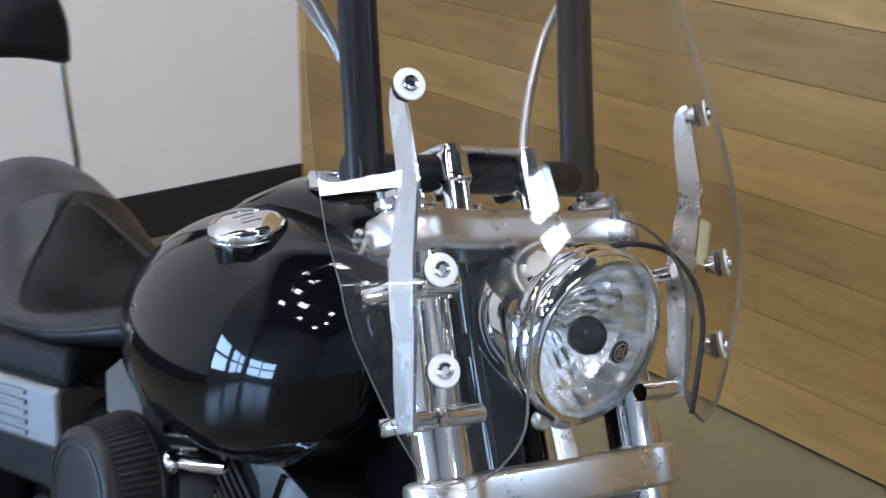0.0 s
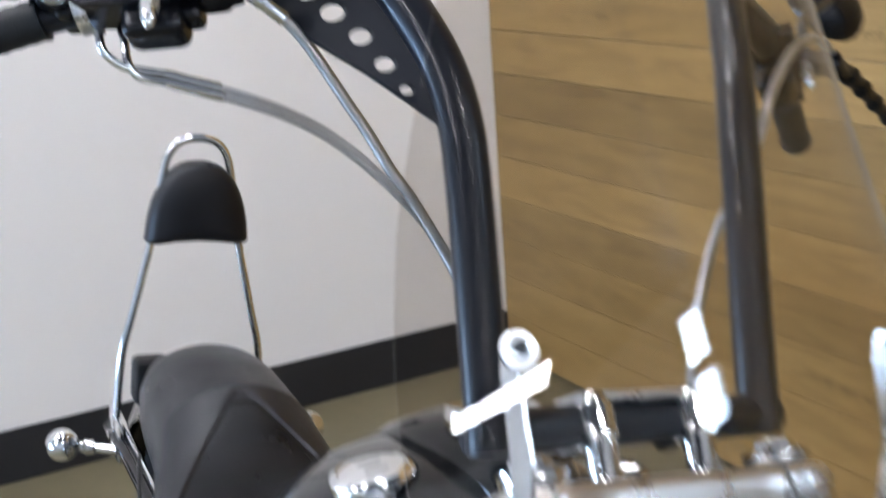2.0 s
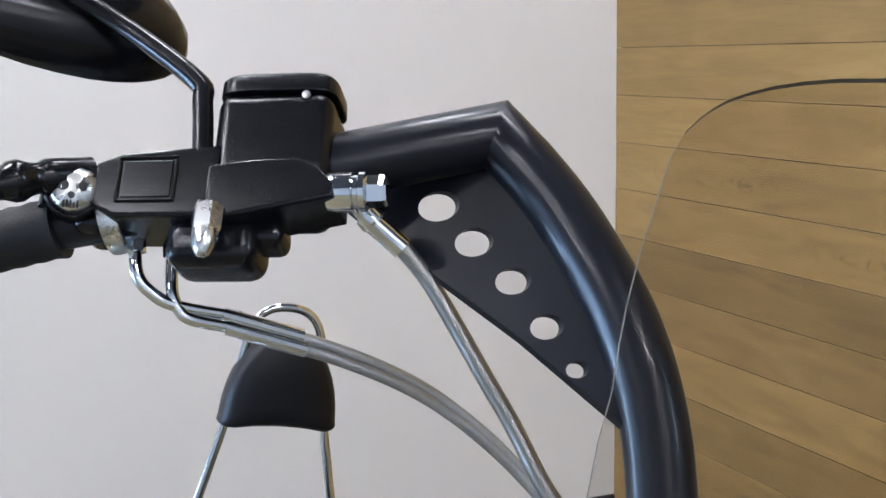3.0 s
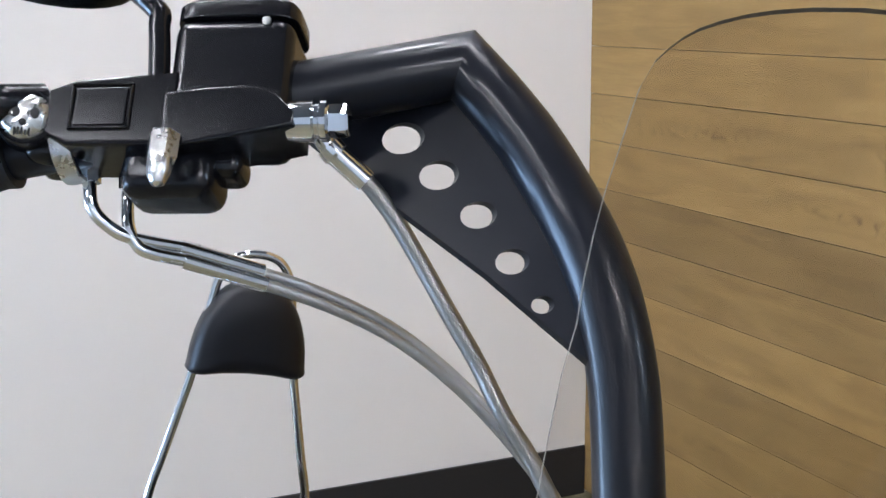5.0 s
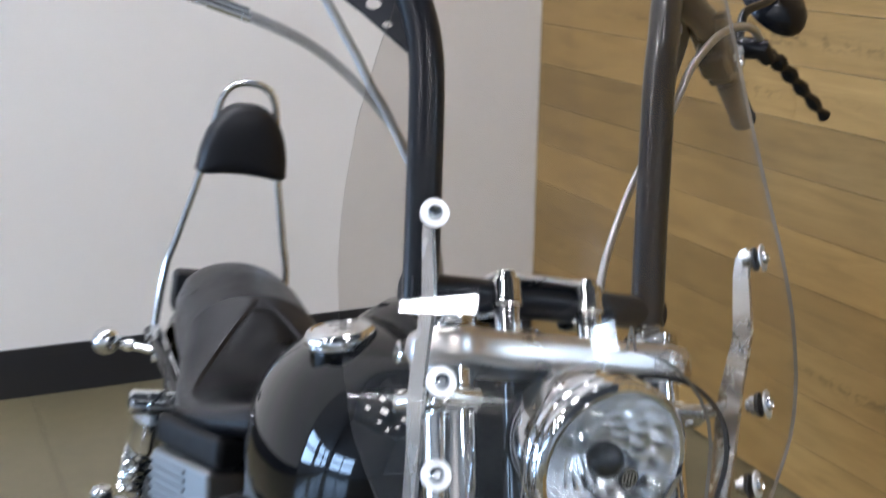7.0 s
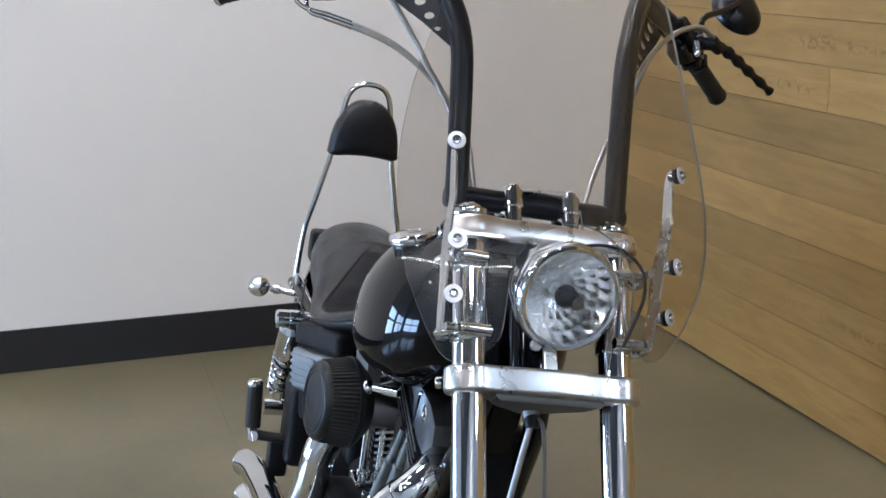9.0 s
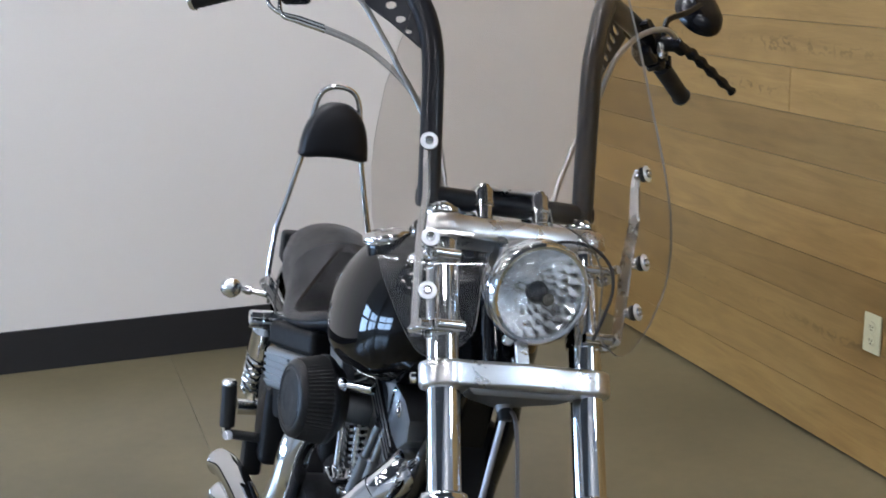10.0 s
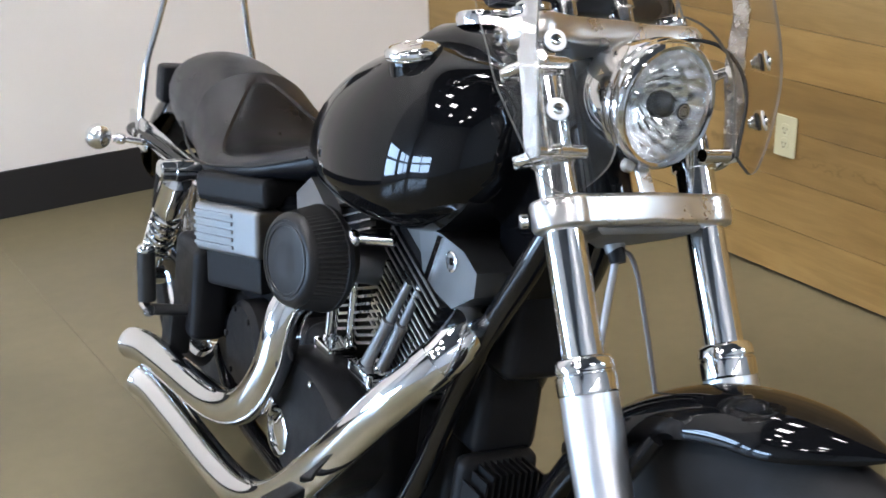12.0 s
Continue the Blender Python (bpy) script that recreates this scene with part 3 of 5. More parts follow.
# grips and controls
for s in SIDES:
    gp = hand_path(s)
    grip = front("grip", lambda bm: tube(bm, [gp[2].lerp(gp[3], k / 14) for k in range(15)], [0.0175 if k in (0, 14) else (0.0162 if k % 2 else 0.0170) for k in range(15)], 20), RUBBER, bike, "black rubber grip")
    front("grip_end", lambda bm: lathe(bm, [(0, 0), (0.0185, 0), (0.0185, 0.004), (0.016, 0.008), (0, 0.009)], aim(gp[3], gp[3] - gp[2]), 20), CHROME, grip)
    hd = (gp[2] - gp[1]).normalized()
    # switch housing, clamp and master cylinder or clutch perch
    xa = V(hd.x, hd.y, hd.z)
    za = (V(0, 0, 1) - xa * xa.z).normalized()
    ya = za.cross(xa).normalized()
    C = gp[1].lerp(gp[2], 0.60)
    lean = 0.22 if s == -1 else 0.0
    xa, za = (xa + za * lean).normalized(), (za - xa * lean).normalized()
    K = Matrix(((xa.x, ya.x, za.x, C.x), (xa.y, ya.y, za.y, C.y), (xa.z, ya.z, za.z, C.z), (0, 0, 0, 1)))
    fw = 1 if ya.x > 0 else -1  # towards the front of the bike
    KP = K @ Matrix(((1, 0, 0, 0), (0, 0, fw, 0), (0, 1, 0, 0), (0, 0, 0, 1)))

    def kbox(bm, x0, x1, y0, y1, z0, z1, bevel, seg=3):
        """A rounded block in the control's own frame; y runs forwards."""
        box(bm, x0, x1, min(fw * y0, fw * y1), max(fw * y0, fw * y1), z0, z1, bevel, K, seg)

    def kplate(bm, outline, y0, y1, edge):
        """A cast block with the given front outline and rounded rims."""
        cx, cz = sum(p[0] for p in outline) / len(outline), sum(p[1] for p in outline) / len(outline)
        size = max(abs(p[0] - cx) for p in outline)
        loft(bm, [[KP @ V(cx + (x - cx) * (1 - e / size), cz + (z - cz) * (1 - 2 * e / size), d) for x, z in outline] for d, e in ((y0, 0.0), (y1 - edge, 0.0), (y1 - edge * 0.3, edge * 0.3), (y1, edge))])
    ctl = front("switch_housing", lambda bm: (kplate(bm, [(0.030, 0.014), (0.016, 0.0195), (-0.037, 0.0235), (-0.037, -0.018), (0.018, -0.017), (0.030, -0.010)], -0.018, 0.0245, 0.003), kbox(bm, 0.026, 0.044, -0.020, 0.016, -0.020, 0.016, 0.006)), SWITCH, bike, "black handlebar switch housing")
    front("switch_rim", lambda bm: [kbox(bm, x0, x1, 0.0235, 0.0262, z0, z1, 0.0006, 1) for x0, x1, z0, z1 in ((-0.015, 0.017, 0.0150, 0.0166), (-0.015, 0.017, -0.0095, -0.0080), (-0.015, -0.0135, -0.008, 0.0150), (0.0155, 0.017, -0.008, 0.0150))], SWITCH, ctl)
    front("switch_panel", lambda bm: kbox(bm, -0.0125, 0.0145, 0.0235, 0.0256, -0.007, 0.0140, 0.001, 2), SWITCH, ctl)
    perch = [(-0.032, 0.0095), (-0.055, 0.0125), (-0.078, 0.0135), (-0.090, 0.008), (-0.099, -0.002), (-0.099, -0.009), (-0.060, -0.017), (-0.032, -0.022)]
    front("lever_perch", lambda bm: (kplate(bm, perch, -0.010, 0.0285, 0.003), kbox(bm, -0.090, -0.030, -0.022, 0.006, -0.012, 0.010, 0.008)), SWITCH, ctl)
    front("lower_housing", lambda bm: (kbox(bm, -0.058, -0.008, -0.020, 0.018, -0.0405, -0.012, 0.010, 4), kbox(bm, -0.070, -0.044, -0.014, 0.012, -0.028, -0.012, 0.006)), SWITCH, ctl)
    front("clamp_band", lambda bm: lathe(bm, [(0.0165, 0.0), (0.0188, 0.0), (0.0192, 0.002), (0.0192, 0.008), (0.0188, 0.010), (0.0165, 0.010)], K @ aim((0.020, 0, -0.0070), (1, 0, -0.22)), 28), SATIN if s == -1 else SWITCH, ctl, "bright steel clamp band" if s == -1 else "")
    if s == -1:
        res = front("brake_reservoir", lambda bm: kbox(bm, -0.094, -0.031, -0.022, 0.0235, -0.004, 0.0555, 0.009, 4), SWITCH, ctl, "black brake fluid reservoir with lid")
        front("reservoir_lid", lambda bm: loft(bm, [[K @ V(-0.0625 + (0.0325 - e) * math.copysign(abs(math.cos(2 * math.pi * i / 48)) ** 0.42, math.cos(2 * math.pi * i / 48)), fw * (0.0 + (0.0228 - e) * math.copysign(abs(math.sin(2 * math.pi * i / 48)) ** 0.42, math.sin(2 * math.pi * i / 48))), z) for i in range(48)] for z, e in ((0.0548, 0.0015), (0.0556, 0.0002), (0.0562, 0.0), (0.0640, 0.0003), (0.0664, 0.002), (0.0678, 0.006), (0.0686, 0.013))]), SWITCH, res)
        for dx in (-0.083, -0.037):
            front("lid_screw", lambda bm: lathe(bm, [(0, 0), (0.0035, 0), (0.0035, 0.002), (0.0015, 0.002), (0.0015, 0.001), (0, 0.001)], K @ Matrix.Translation((dx, fw * 0.010, 0.0668)), 12), SATIN, res)
        front("sight_screw", lambda bm: lathe(bm, [(0, 0), (0.0024, 0), (0.0022, 0.001), (0, 0.0013)], K @ aim((-0.080, fw * 0.0233, 0.0515), (0, fw, 0)), 12), SATIN, res)
        front("banjo_fitting", lambda bm: (lathe(bm, [(0, -0.004), (0.0098, -0.004), (0.0106, 0.0), (0.0106, 0.009), (0.009, 0.010), (0.009, 0.012), (0.0106, 0.013), (0.0106, 0.016), (0.008, 0.017)], K @ aim((-0.098, fw * 0.016, -0.002), (-1, 0, 0)), 24), hexnut(bm, K @ aim((-0.115, fw * 0.016, -0.002), (-1, 0, 0)), 0.0085, 0.010)), CHROME, ctl, "chrome banjo bolt")
        SKM = K @ aim((0.041, fw * 0.020, -0.001), (-0.25, fw * 1.0, -0.12))
        front("ornament_ring", lambda bm: lathe(bm, [(0.010, -0.022), (0.0155, -0.018), (0.0158, 0.004), (0.0145, 0.006), (0.0130, 0.0055)], SKM, 32), SWITCH, ctl)

        def ornament(bm):
            rings = []
            for r, h in ((0.0132, 0.003), (0.0128, 0.0055), (0.0110, 0.0080), (0.0085, 0.0096), (0.0055, 0.0106), (0.0022, 0.0110)):
                ring = []
                for i in range(40):
                    a = 2 * math.pi * i / 40
                    x, y = r * math.cos(a), r * math.sin(a)
                    ring.append(SKM @ V(x, y, h + 0.0007 * math.sin(x * 900) * math.cos(y * 700)))
                rings.append(ring)
            loft(bm, rings)
        cap_m = front("ornament_cap", ornament, SATIN, ctl, "domed chrome ornament cap with dark recesses", 60)
        front("recess", lambda bm: [lathe(bm, [(0, 0.0118), (r * 0.8, 0.0112), (r, 0.0095), (r, 0.006)], SKM @ Matrix.Translation((dx, dy, dh)), 14) for dx, dy, r, dh in ((0.0047, 0.0006, 0.0036, -0.0004), (-0.0047, 0.0006, 0.0036, -0.0004), (0.0, -0.0046, 0.0021, 0.0))], DARK, cap_m)
        front("teeth", lambda bm: [box(bm, dx - 0.0004, dx + 0.0004, -0.0108, -0.0072, 0.006, 0.0102 - abs(dx) * 0.1, 0, SKM) for dx in (-0.0036, -0.0018, 0.0, 0.0018, 0.0036)], DARK, cap_m)
    front("acorn_nut", lambda bm: (hexnut(bm, K @ aim((-0.0360, fw * 0.0300, -0.0150), (0.0, fw * 0.10, -1)), 0.0078, 0.016), lathe(bm, [(0.0060, 0.0), (0.0066, 0.010), (0.0058, 0.017), (0.0035, 0.0215), (0, 0.023)], K @ aim((-0.0360, fw * 0.0306, -0.0210), (0.0, fw * 0.10, -1)), 16)), SATIN, ctl, "chrome acorn nut")
    # knobbed lever, in front of and below the grip
    l0, l1 = (V(-0.075, -0.395, 0.578), V(-0.080, -0.540, 0.522)) if s == -1 else (V(-0.022, 0.362, 0.562), V(-0.081, 0.527, 0.520))
    lp = smooth([l0, l0.lerp(l1, 0.25) + V(0.006, 0, 0.004), l0.lerp(l1, 0.6) + V(0.005, 0, 0.001), l1], 10)
    lr = [0.0112 - 0.0045 * k / len(lp) + (0.0019 * math.sin(k * 1.35) if 6 < k < len(lp) - 1 else 0.0) for k in range(len(lp))]
    lr[-1] = 0.004
    if s == 1:
        front("lever_bracket", lambda bm: tube(bm, [V(-0.052, 0.338, 0.562), V(-0.030, 0.350, 0.564), V(-0.018, 0.366, 0.560), V(-0.026, 0.384, 0.553)], [0.012, 0.014, 0.013, 0.010], 14), SWITCH, ctl)
    front("lever", lambda bm: tube(bm, lp, lr, 14), SWITCH, ctl, "black knobbed hand lever")
    front("lever_pivot", lambda bm: lathe(bm, [(0, -0.012), (0.006, -0.012), (0.006, 0.010), (0.004, 0.012), (0, 0.012)], K @ Matrix.Translation((0.056, fw * 0.016, 0.004)), 12), SWITCH, ctl)
    # mirror
    stem = smooth([K @ V(-0.026, fw * 0.018, 0.010), K @ V(-0.022, fw * 0.018, 0.050), K @ V(-0.016, fw * 0.018, 0.066), V(-0.066, -0.390, 0.672), V(-0.078, -0.448, 0.706)] if s == -1 else [(-0.042, 0.350, 0.565), (-0.036, 0.354, 0.598), (-0.040, 0.368, 0.622), (-0.052, 0.418, 0.652), (-0.066, 0.458, 0.682)], 6)
    mir = front("mirror", lambda bm: tube(bm, stem, 0.0058, 10), SWITCH, bike, "black teardrop mirror on a bent stem")
    mdir = V(0.95, s * 0.10, 0.28).normalized()
    side_v = V(0, s, 0.16 * 1).normalized()
    up_v = mdir.cross(side_v).normalized()
    if up_v.z < 0:
        up_v = -up_v
    mc = V(-0.100, 0.474, 0.690) if s == 1 else V(-0.100, -0.408, 0.699)

    def shell(bm):
        rings = []
        for depth, grow in ((-0.014, 0.90), (-0.013, 0.97), (-0.008, 1.0), (0.0, 0.98), (0.010, 0.88), (0.018, 0.68), (0.023, 0.36)):
            ring = []
            for i in range(32):
                a = 2 * math.pi * i / 32
                cx, cy = math.cos(a), math.sin(a)
                w = (0.045 if s == 1 else 0.080) * (1 + 0.12 * cx) * (abs(cx) ** 0.9) * (1 if cx > 0 else -1)
                h = (0.053 if s == 1 else 0.047) * (1 + 0.25 * cx) * (abs(cy) ** 0.85) * (1 if cy > 0 else -1)
                ring.append(mc + (side_v * w + up_v * h) * grow + mdir * depth)
            rings.append(ring)
        loft(bm, rings)
    front("mirror_shell", shell, SWITCH, mir)
    front("mirror_glass", lambda bm: lathe(bm, [(0, -0.0155), (0.031, -0.0155), (0.031, -0.0145), (0, -0.0145)], aim(mc, mdir), 28), CHROME, mir, "silvered mirror glass")

# hoses and cables
hose = front("brake_hose", lambda bm: tube(bm, smooth([(-0.025, -0.238, 0.542), (-0.025, -0.222, 0.524), (-0.026, -0.206, 0.500), (-0.027, -0.190, 0.474), (-0.028, -0.173, 0.447), (-0.028, -0.158, 0.418), (-0.028, -0.138, 0.386), (-0.026, -0.105, 0.31), (-0.022, -0.087, 0.20), (-0.02, -0.075, 0.06), (-0.025, -0.065, -0.08)], 6), 0.0048, 12), HOSE, bike, "worn grey braided brake hose")
front("hose_elbow", lambda bm: tube(bm, smooth([(-0.020, -0.272, 0.574), (-0.023, -0.264, 0.564), (-0.025, -0.254, 0.553)], 5), 0.0058, 12), CHROME, hose)
front("hose_ferrule", lambda bm: tube(bm, [V(-0.025, -0.257, 0.557), V(-0.025, -0.253, 0.553), V(-0.025, -0.252, 0.552), V(-0.025, -0.236, 0.540)], [0.0078, 0.0078, 0.0066, 0.0066], 12), CHROME, hose)
for k, (dy, dz) in enumerate(((0.0, 0.0), (0.002, -0.0068))):
    run = [(-0.280 + dy, 0.5055), (-0.251 + dy, 0.4995), (-0.220 + dy, 0.4905), (-0.192 + dy, 0.4785), (-0.164 + dy, 0.4605), (-0.140 + dy, 0.4405), (-0.115 + dy, 0.4145), (-0.096 + dy, 0.390)]
    cable = front("throttle_cable", lambda bm: tube(bm, smooth([(-0.085, y, z + dz) for y, z in run] + [(-0.075, -0.075, 0.34), (-0.060, -0.069, 0.26), (-0.045, -0.065, 0.14), (-0.05, -0.050, 0.0)], 6), 0.0034, 10), BRAID, bike, "braided steel throttle cable")
    front("cable_elbow", lambda bm: tube(bm, smooth([(-0.083, -0.368 + 0.020 * k, 0.552), (-0.084, -0.366 + 0.019 * k, 0.530 + dz), (-0.085, -0.356 + 0.014 * k, 0.5195 + dz), (-0.085, -0.342 + 0.008 * k, 0.5145 + dz), (-0.085, -0.308, 0.5125 + dz)], 5), 0.0037, 12), CHROME, cable)
    front("cable_ferrule", lambda bm: tube(bm, [V(-0.085, -0.318 + dy, 0.5125 + dz), V(-0.085, -0.272 + dy, 0.5045 + dz)], 0.0046, 16), CHROME, cable)
    front("cable_nut", lambda bm: tube(bm, [V(-0.083, -0.368 + 0.020 * k, 0.556), V(-0.084, -0.367 + 0.020 * k, 0.542)], 0.0055, 6), CHROME if k == 0 else SWITCH, cable)
front("clutch_cable", lambda bm: tube(bm, smooth([(-0.016, 0.366, 0.566), (0.0, 0.338, 0.573), (0.006, 0.308, 0.567), (0.020, 0.262, 0.538), (0.034, 0.212, 0.488), (0.032, 0.192, 0.452), (0.006, 0.186, 0.418), (-0.030, 0.174, 0.376), (-0.042, 0.150, 0.318), (-0.042, 0.121, 0.244), (-0.04, 0.10, 0.14), (-0.05, 0.07, 0.0)], 6), 0.0048, 10), BRAID, bike, "braided steel clutch cable")
front("loose_cable", lambda bm: tube(bm, smooth([(0.118, 0.012, 0.100), (0.135, 0.035, 0.104), (0.145, 0.060, 0.102), (0.152, 0.085, 0.092), (0.156, 0.105, 0.066), (0.158, 0.105, 0.031), (0.158, 0.089, -0.007), (0.158, 0.068, -0.047)], 6), 0.0026, 8), RUBBER, bike, "loose black cable hanging beside the headlight")

# headlight
HC = V(0.116, 0.005, 0.028)
HD = V(0.866, 0.0, -0.5)
HM = aim(HC, HD)

lamp = front("headlight", lambda bm: lathe(bm, [(0, -0.120), (0.022, -0.118), (0.046, -0.104), (0.062, -0.080), (0.071, -0.050), (0.0745, -0.022), (0.0745, -0.008), (0.070, -0.006)], HM, 56), CHROME, bike, "round chrome headlight")
front("trim_ring", lambda bm: lathe(bm, [(0.072, -0.024), (0.0775, -0.023), (0.0790, -0.016), (0.0770, -0.010), (0.0792, -0.006), (0.0792, 0.002), (0.0770, 0.009), (0.0730, 0.0125), (0.0690, 0.0115), (0.0672, 0.006), (0.0685, 0.0)], HM, 72), CHROME, lamp)


def reflector(bm):
    """A bowl pressed into rows of bulging facets, wider towards the rim."""
    rows, cells, fine = 4, 22, 5
    rings = []
    for j in range(rows * fine + 1):
        u = j / (rows * fine)
        r = 0.0690 - 0.052 * u
        depth = 0.002 - 0.056 * (1 - (r / 0.069) ** 2)
        row = min(int(u * rows), rows - 1)
        fu = u * rows - row
        ring = []
        for i in range(cells * fine):
            a = 2 * math.pi * i / (cells * fine)
            fa = (i / fine + 0.5 * (row % 2)) % 1.0
            bulge = 0.0030 * (1 - (2 * fa - 1) ** 2) * (0.35 + 0.65 * (1 - (2 * fu - 1) ** 2)) * (r / 0.069)
            ring.append(HM @ V(r * math.cos(a), r * math.sin(a), depth + bulge))
        rings.append(ring)
    loft(bm, rings, cap=False)
    lathe(bm, [(0.018, -0.050), (0.010, -0.056), (0.0, -0.058)], HM, 40)


front("reflector", reflector, SILVER, lamp, "faceted silver reflector bowl", 12)
shade = front("bulb_shield", lambda bm: lathe(bm, [(0.0, -0.014), (0.0145, -0.014), (0.0172, -0.008), (0.0168, 0.000), (0.0140, 0.0065), (0.0095, 0.0100), (0.005, 0.0118), (0, 0.0125)], HM, 32), SMOKE, lamp, "dark smoked bulb shield")
front("bulb_stem", lambda bm: (lathe(bm, [(0.011, -0.056), (0.011, -0.044), (0.0065, -0.040), (0.0060, -0.014)], HM, 24), [tube(bm, [HM @ V(0.010 * q, 0.004, -0.050), HM @ V(0.0125 * q, 0.002, -0.012)], 0.0012, 6) for q in (-1, 1)]), CHROME, shade)
front("lens", lambda bm: lathe(bm, [(0.0690, 0.006), (0.065, 0.0125), (0.056, 0.0200), (0.042, 0.0270), (0.022, 0.0325), (0, 0.0345), (0, 0.0325), (0.022, 0.0305), (0.042, 0.0250), (0.056, 0.0180), (0.065, 0.0105), (0.0690, 0.0055)], HM, 48), LENS, lamp, "clear domed glass lens").visible_shadow = False
badge = front("lens_badge", lambda bm: lathe(bm, [(0.0, 0.0335), (0.0098, 0.0328), (0.0098, 0.0347), (0.0090, 0.0352), (0.0, 0.0354)], HM, 36), DARK, lamp, "small round black lens badge")
front("badge_mark", lambda bm: (lathe(bm, [(0.0068, 0.0350), (0.0080, 0.0350), (0.0080, 0.0358), (0.0068, 0.0358)], HM, 28), [box(bm, -0.0007 + dx, 0.0007 + dx, -0.0045, 0.0045, 0.0350, 0.0358, 0, HM) for dx in (-0.0034, 0, 0.0034)]), SATIN, badge)
front("headlight_bracket", lambda bm: box(bm, 0.052, 0.060, -0.010, 0.010, -0.078, -0.012, 0.002, Matrix.Translation((0.012, -0.004, 0)) @ Matrix.Rotation(radians(-6), 4, "Y")), POLISHED, lamp, "flat polished headlight mount")
front("mount_bolt", lambda bm: lathe(bm, [(0, 0), (0.0085, 0), (0.0085, 0.006), (0.006, 0.009), (0, 0.009)], aim((0.068, -0.024, -0.034), (1, -0.2, -0.3)), 18), SATIN, lamp)

# windshield
WS0 = 0.172


def shield_point(y, z, off=0.0):
    n = V(1, 1.8 * y, 0).normalized()
    # the outer wings curl back a little above and below
    u = min(max(z - 0.15, -0.10), 0.13)
    low = max(0.0, 0.085 - z)
    curl = 0.5 * u * u + abs(u) * (abs(z - 0.15) - abs(u))
    return V(WS0 - 0.90 * y * y - 1.15 * curl * (abs(y) / 0.22) ** 3 - 0.26 * low * low / (low + 0.04), y - 0.004 + 0.05 * (z - 0.09), z) + n * off


def shield_half(z):
    """Half width of the windshield at a height, outer edge."""
    keys = [(-0.080, 0.142), (-0.0785, 0.152), (-0.075, 0.160), (-0.066, 0.170), (-0.050, 0.181), (-0.030, 0.193), (0.0, 0.208), (0.05, 0.231), (0.12, 0.244), (0.18, 0.246), (0.25, 0.241), (0.32, 0.232), (0.40, 0.216), (0.45, 0.203), (0.48, 0.193), (0.51, 0.1815), (0.528, 0.175), (0.540, 0.1685), (0.549, 0.1595), (0.555, 0.149), (0.559, 0.135), (0.562, 0.1145), (0.564, 0.0885), (0.566, 0.04), (0.567, 0.0)]
    for (a, u), (b, v) in zip(keys, keys[1:]):
        if a <= z <= b:
            return u + (v - u) * (z - a) / (b - a)
    return 0.0


def shield_inner(z):
    """Half width of the headlight cut-out; the lobes below it are rounded."""
    r, cz = 0.096, 0.030
    if z > 0.118:
        return 0.0
    if z > cz:
        return r * math.sqrt(max(0, 1 - ((z - cz) / 0.088) ** 2))
    return r + 0.044 * max(0.0, (-0.030 - z) / 0.050) ** 2.4


def windshield(bm):
    zs = sorted(set([-0.080, -0.0785, -0.075, -0.071, -0.066, -0.058, -0.05, -0.04, -0.03, -0.02, 0.0, 0.02, 0.04, 0.06, 0.08, 0.095, 0.105, 0.112, 0.117, 0.1179] + [0.14 + 0.02 * k for k in range(20)] + [0.528, 0.540, 0.546, 0.5505, 0.554, 0.557, 0.5595, 0.5615, 0.563, 0.5645, 0.566, 0.567]))
    n = 16
    grid = {}
    for s in SIDES:
        for zi, z in enumerate(zs):
            a, b = shield_inner(z), shield_half(z)
            for k in range(n + 1):
                shift = 0.004 + 0.027 * max(z, 0.0)
                if s < 0:
                    shift *= min(1.0, max(0.0, (0.42 - z) / 0.2))
                    shift += 0.004 * min(1.0, max(0.0, (z - 0.42) / 0.10))
                y = s * (a + (b - a) * k / n) - shift * k / n
                for side, off in ((0, 0.0021), (1, -0.0021)):
                    key = (s, zi, k, side)
                    if k == 0 and a < 1e-9 and s == 1:
                        grid[key] = grid[(-1, zi, 0, side)]
                    else:
                        grid[key] = bm.verts.new(shield_point(y, (z * 0.72 if s > 0 and z < 0 else z) + 0.016 * min(1.0, max(0.0, (z - 0.3) / 0.26)), off))

    def face(vs, edge=False):
        vs = list(dict.fromkeys(vs))
        if len(vs) > 2:
            f = bm.faces.new(vs)
            f.material_index = 1 if edge else 0
    top = len(zs) - 1
    for s in SIDES:
        for zi in range(top):
            for k in range(n):
                for side in (0, 1):
                    if zi == top - 1 and shield_half(zs[top]) < 1e-6:
                        face([grid[(s, zi, k, side)], grid[(s, zi, k + 1, side)], grid[(s, top, 0, side)]])
                    else:
                        face([grid[(s, zi, k, side)], grid[(s, zi, k + 1, side)], grid[(s, zi + 1, k + 1, side)], grid[(s, zi + 1, k, side)]])
            b2 = n if shield_half(zs[zi + 1]) > 1e-6 else 0
            face([grid[(s, zi, n, 0)], grid[(s, zi, n, 1)], grid[(s, zi + 1, b2, 1)], grid[(s, zi + 1, b2, 0)]], True)
            if shield_inner(zs[zi]) > 1e-9:
                face([grid[(s, zi, 0, 0)], grid[(s, zi, 0, 1)], grid[(s, zi + 1, 0, 1)], grid[(s, zi + 1, 0, 0)]], True)
        for k in range(n):
            face([grid[(s, 0, k, 0)], grid[(s, 0, k + 1, 0)], grid[(s, 0, k + 1, 1)], grid[(s, 0, k, 1)]], True)


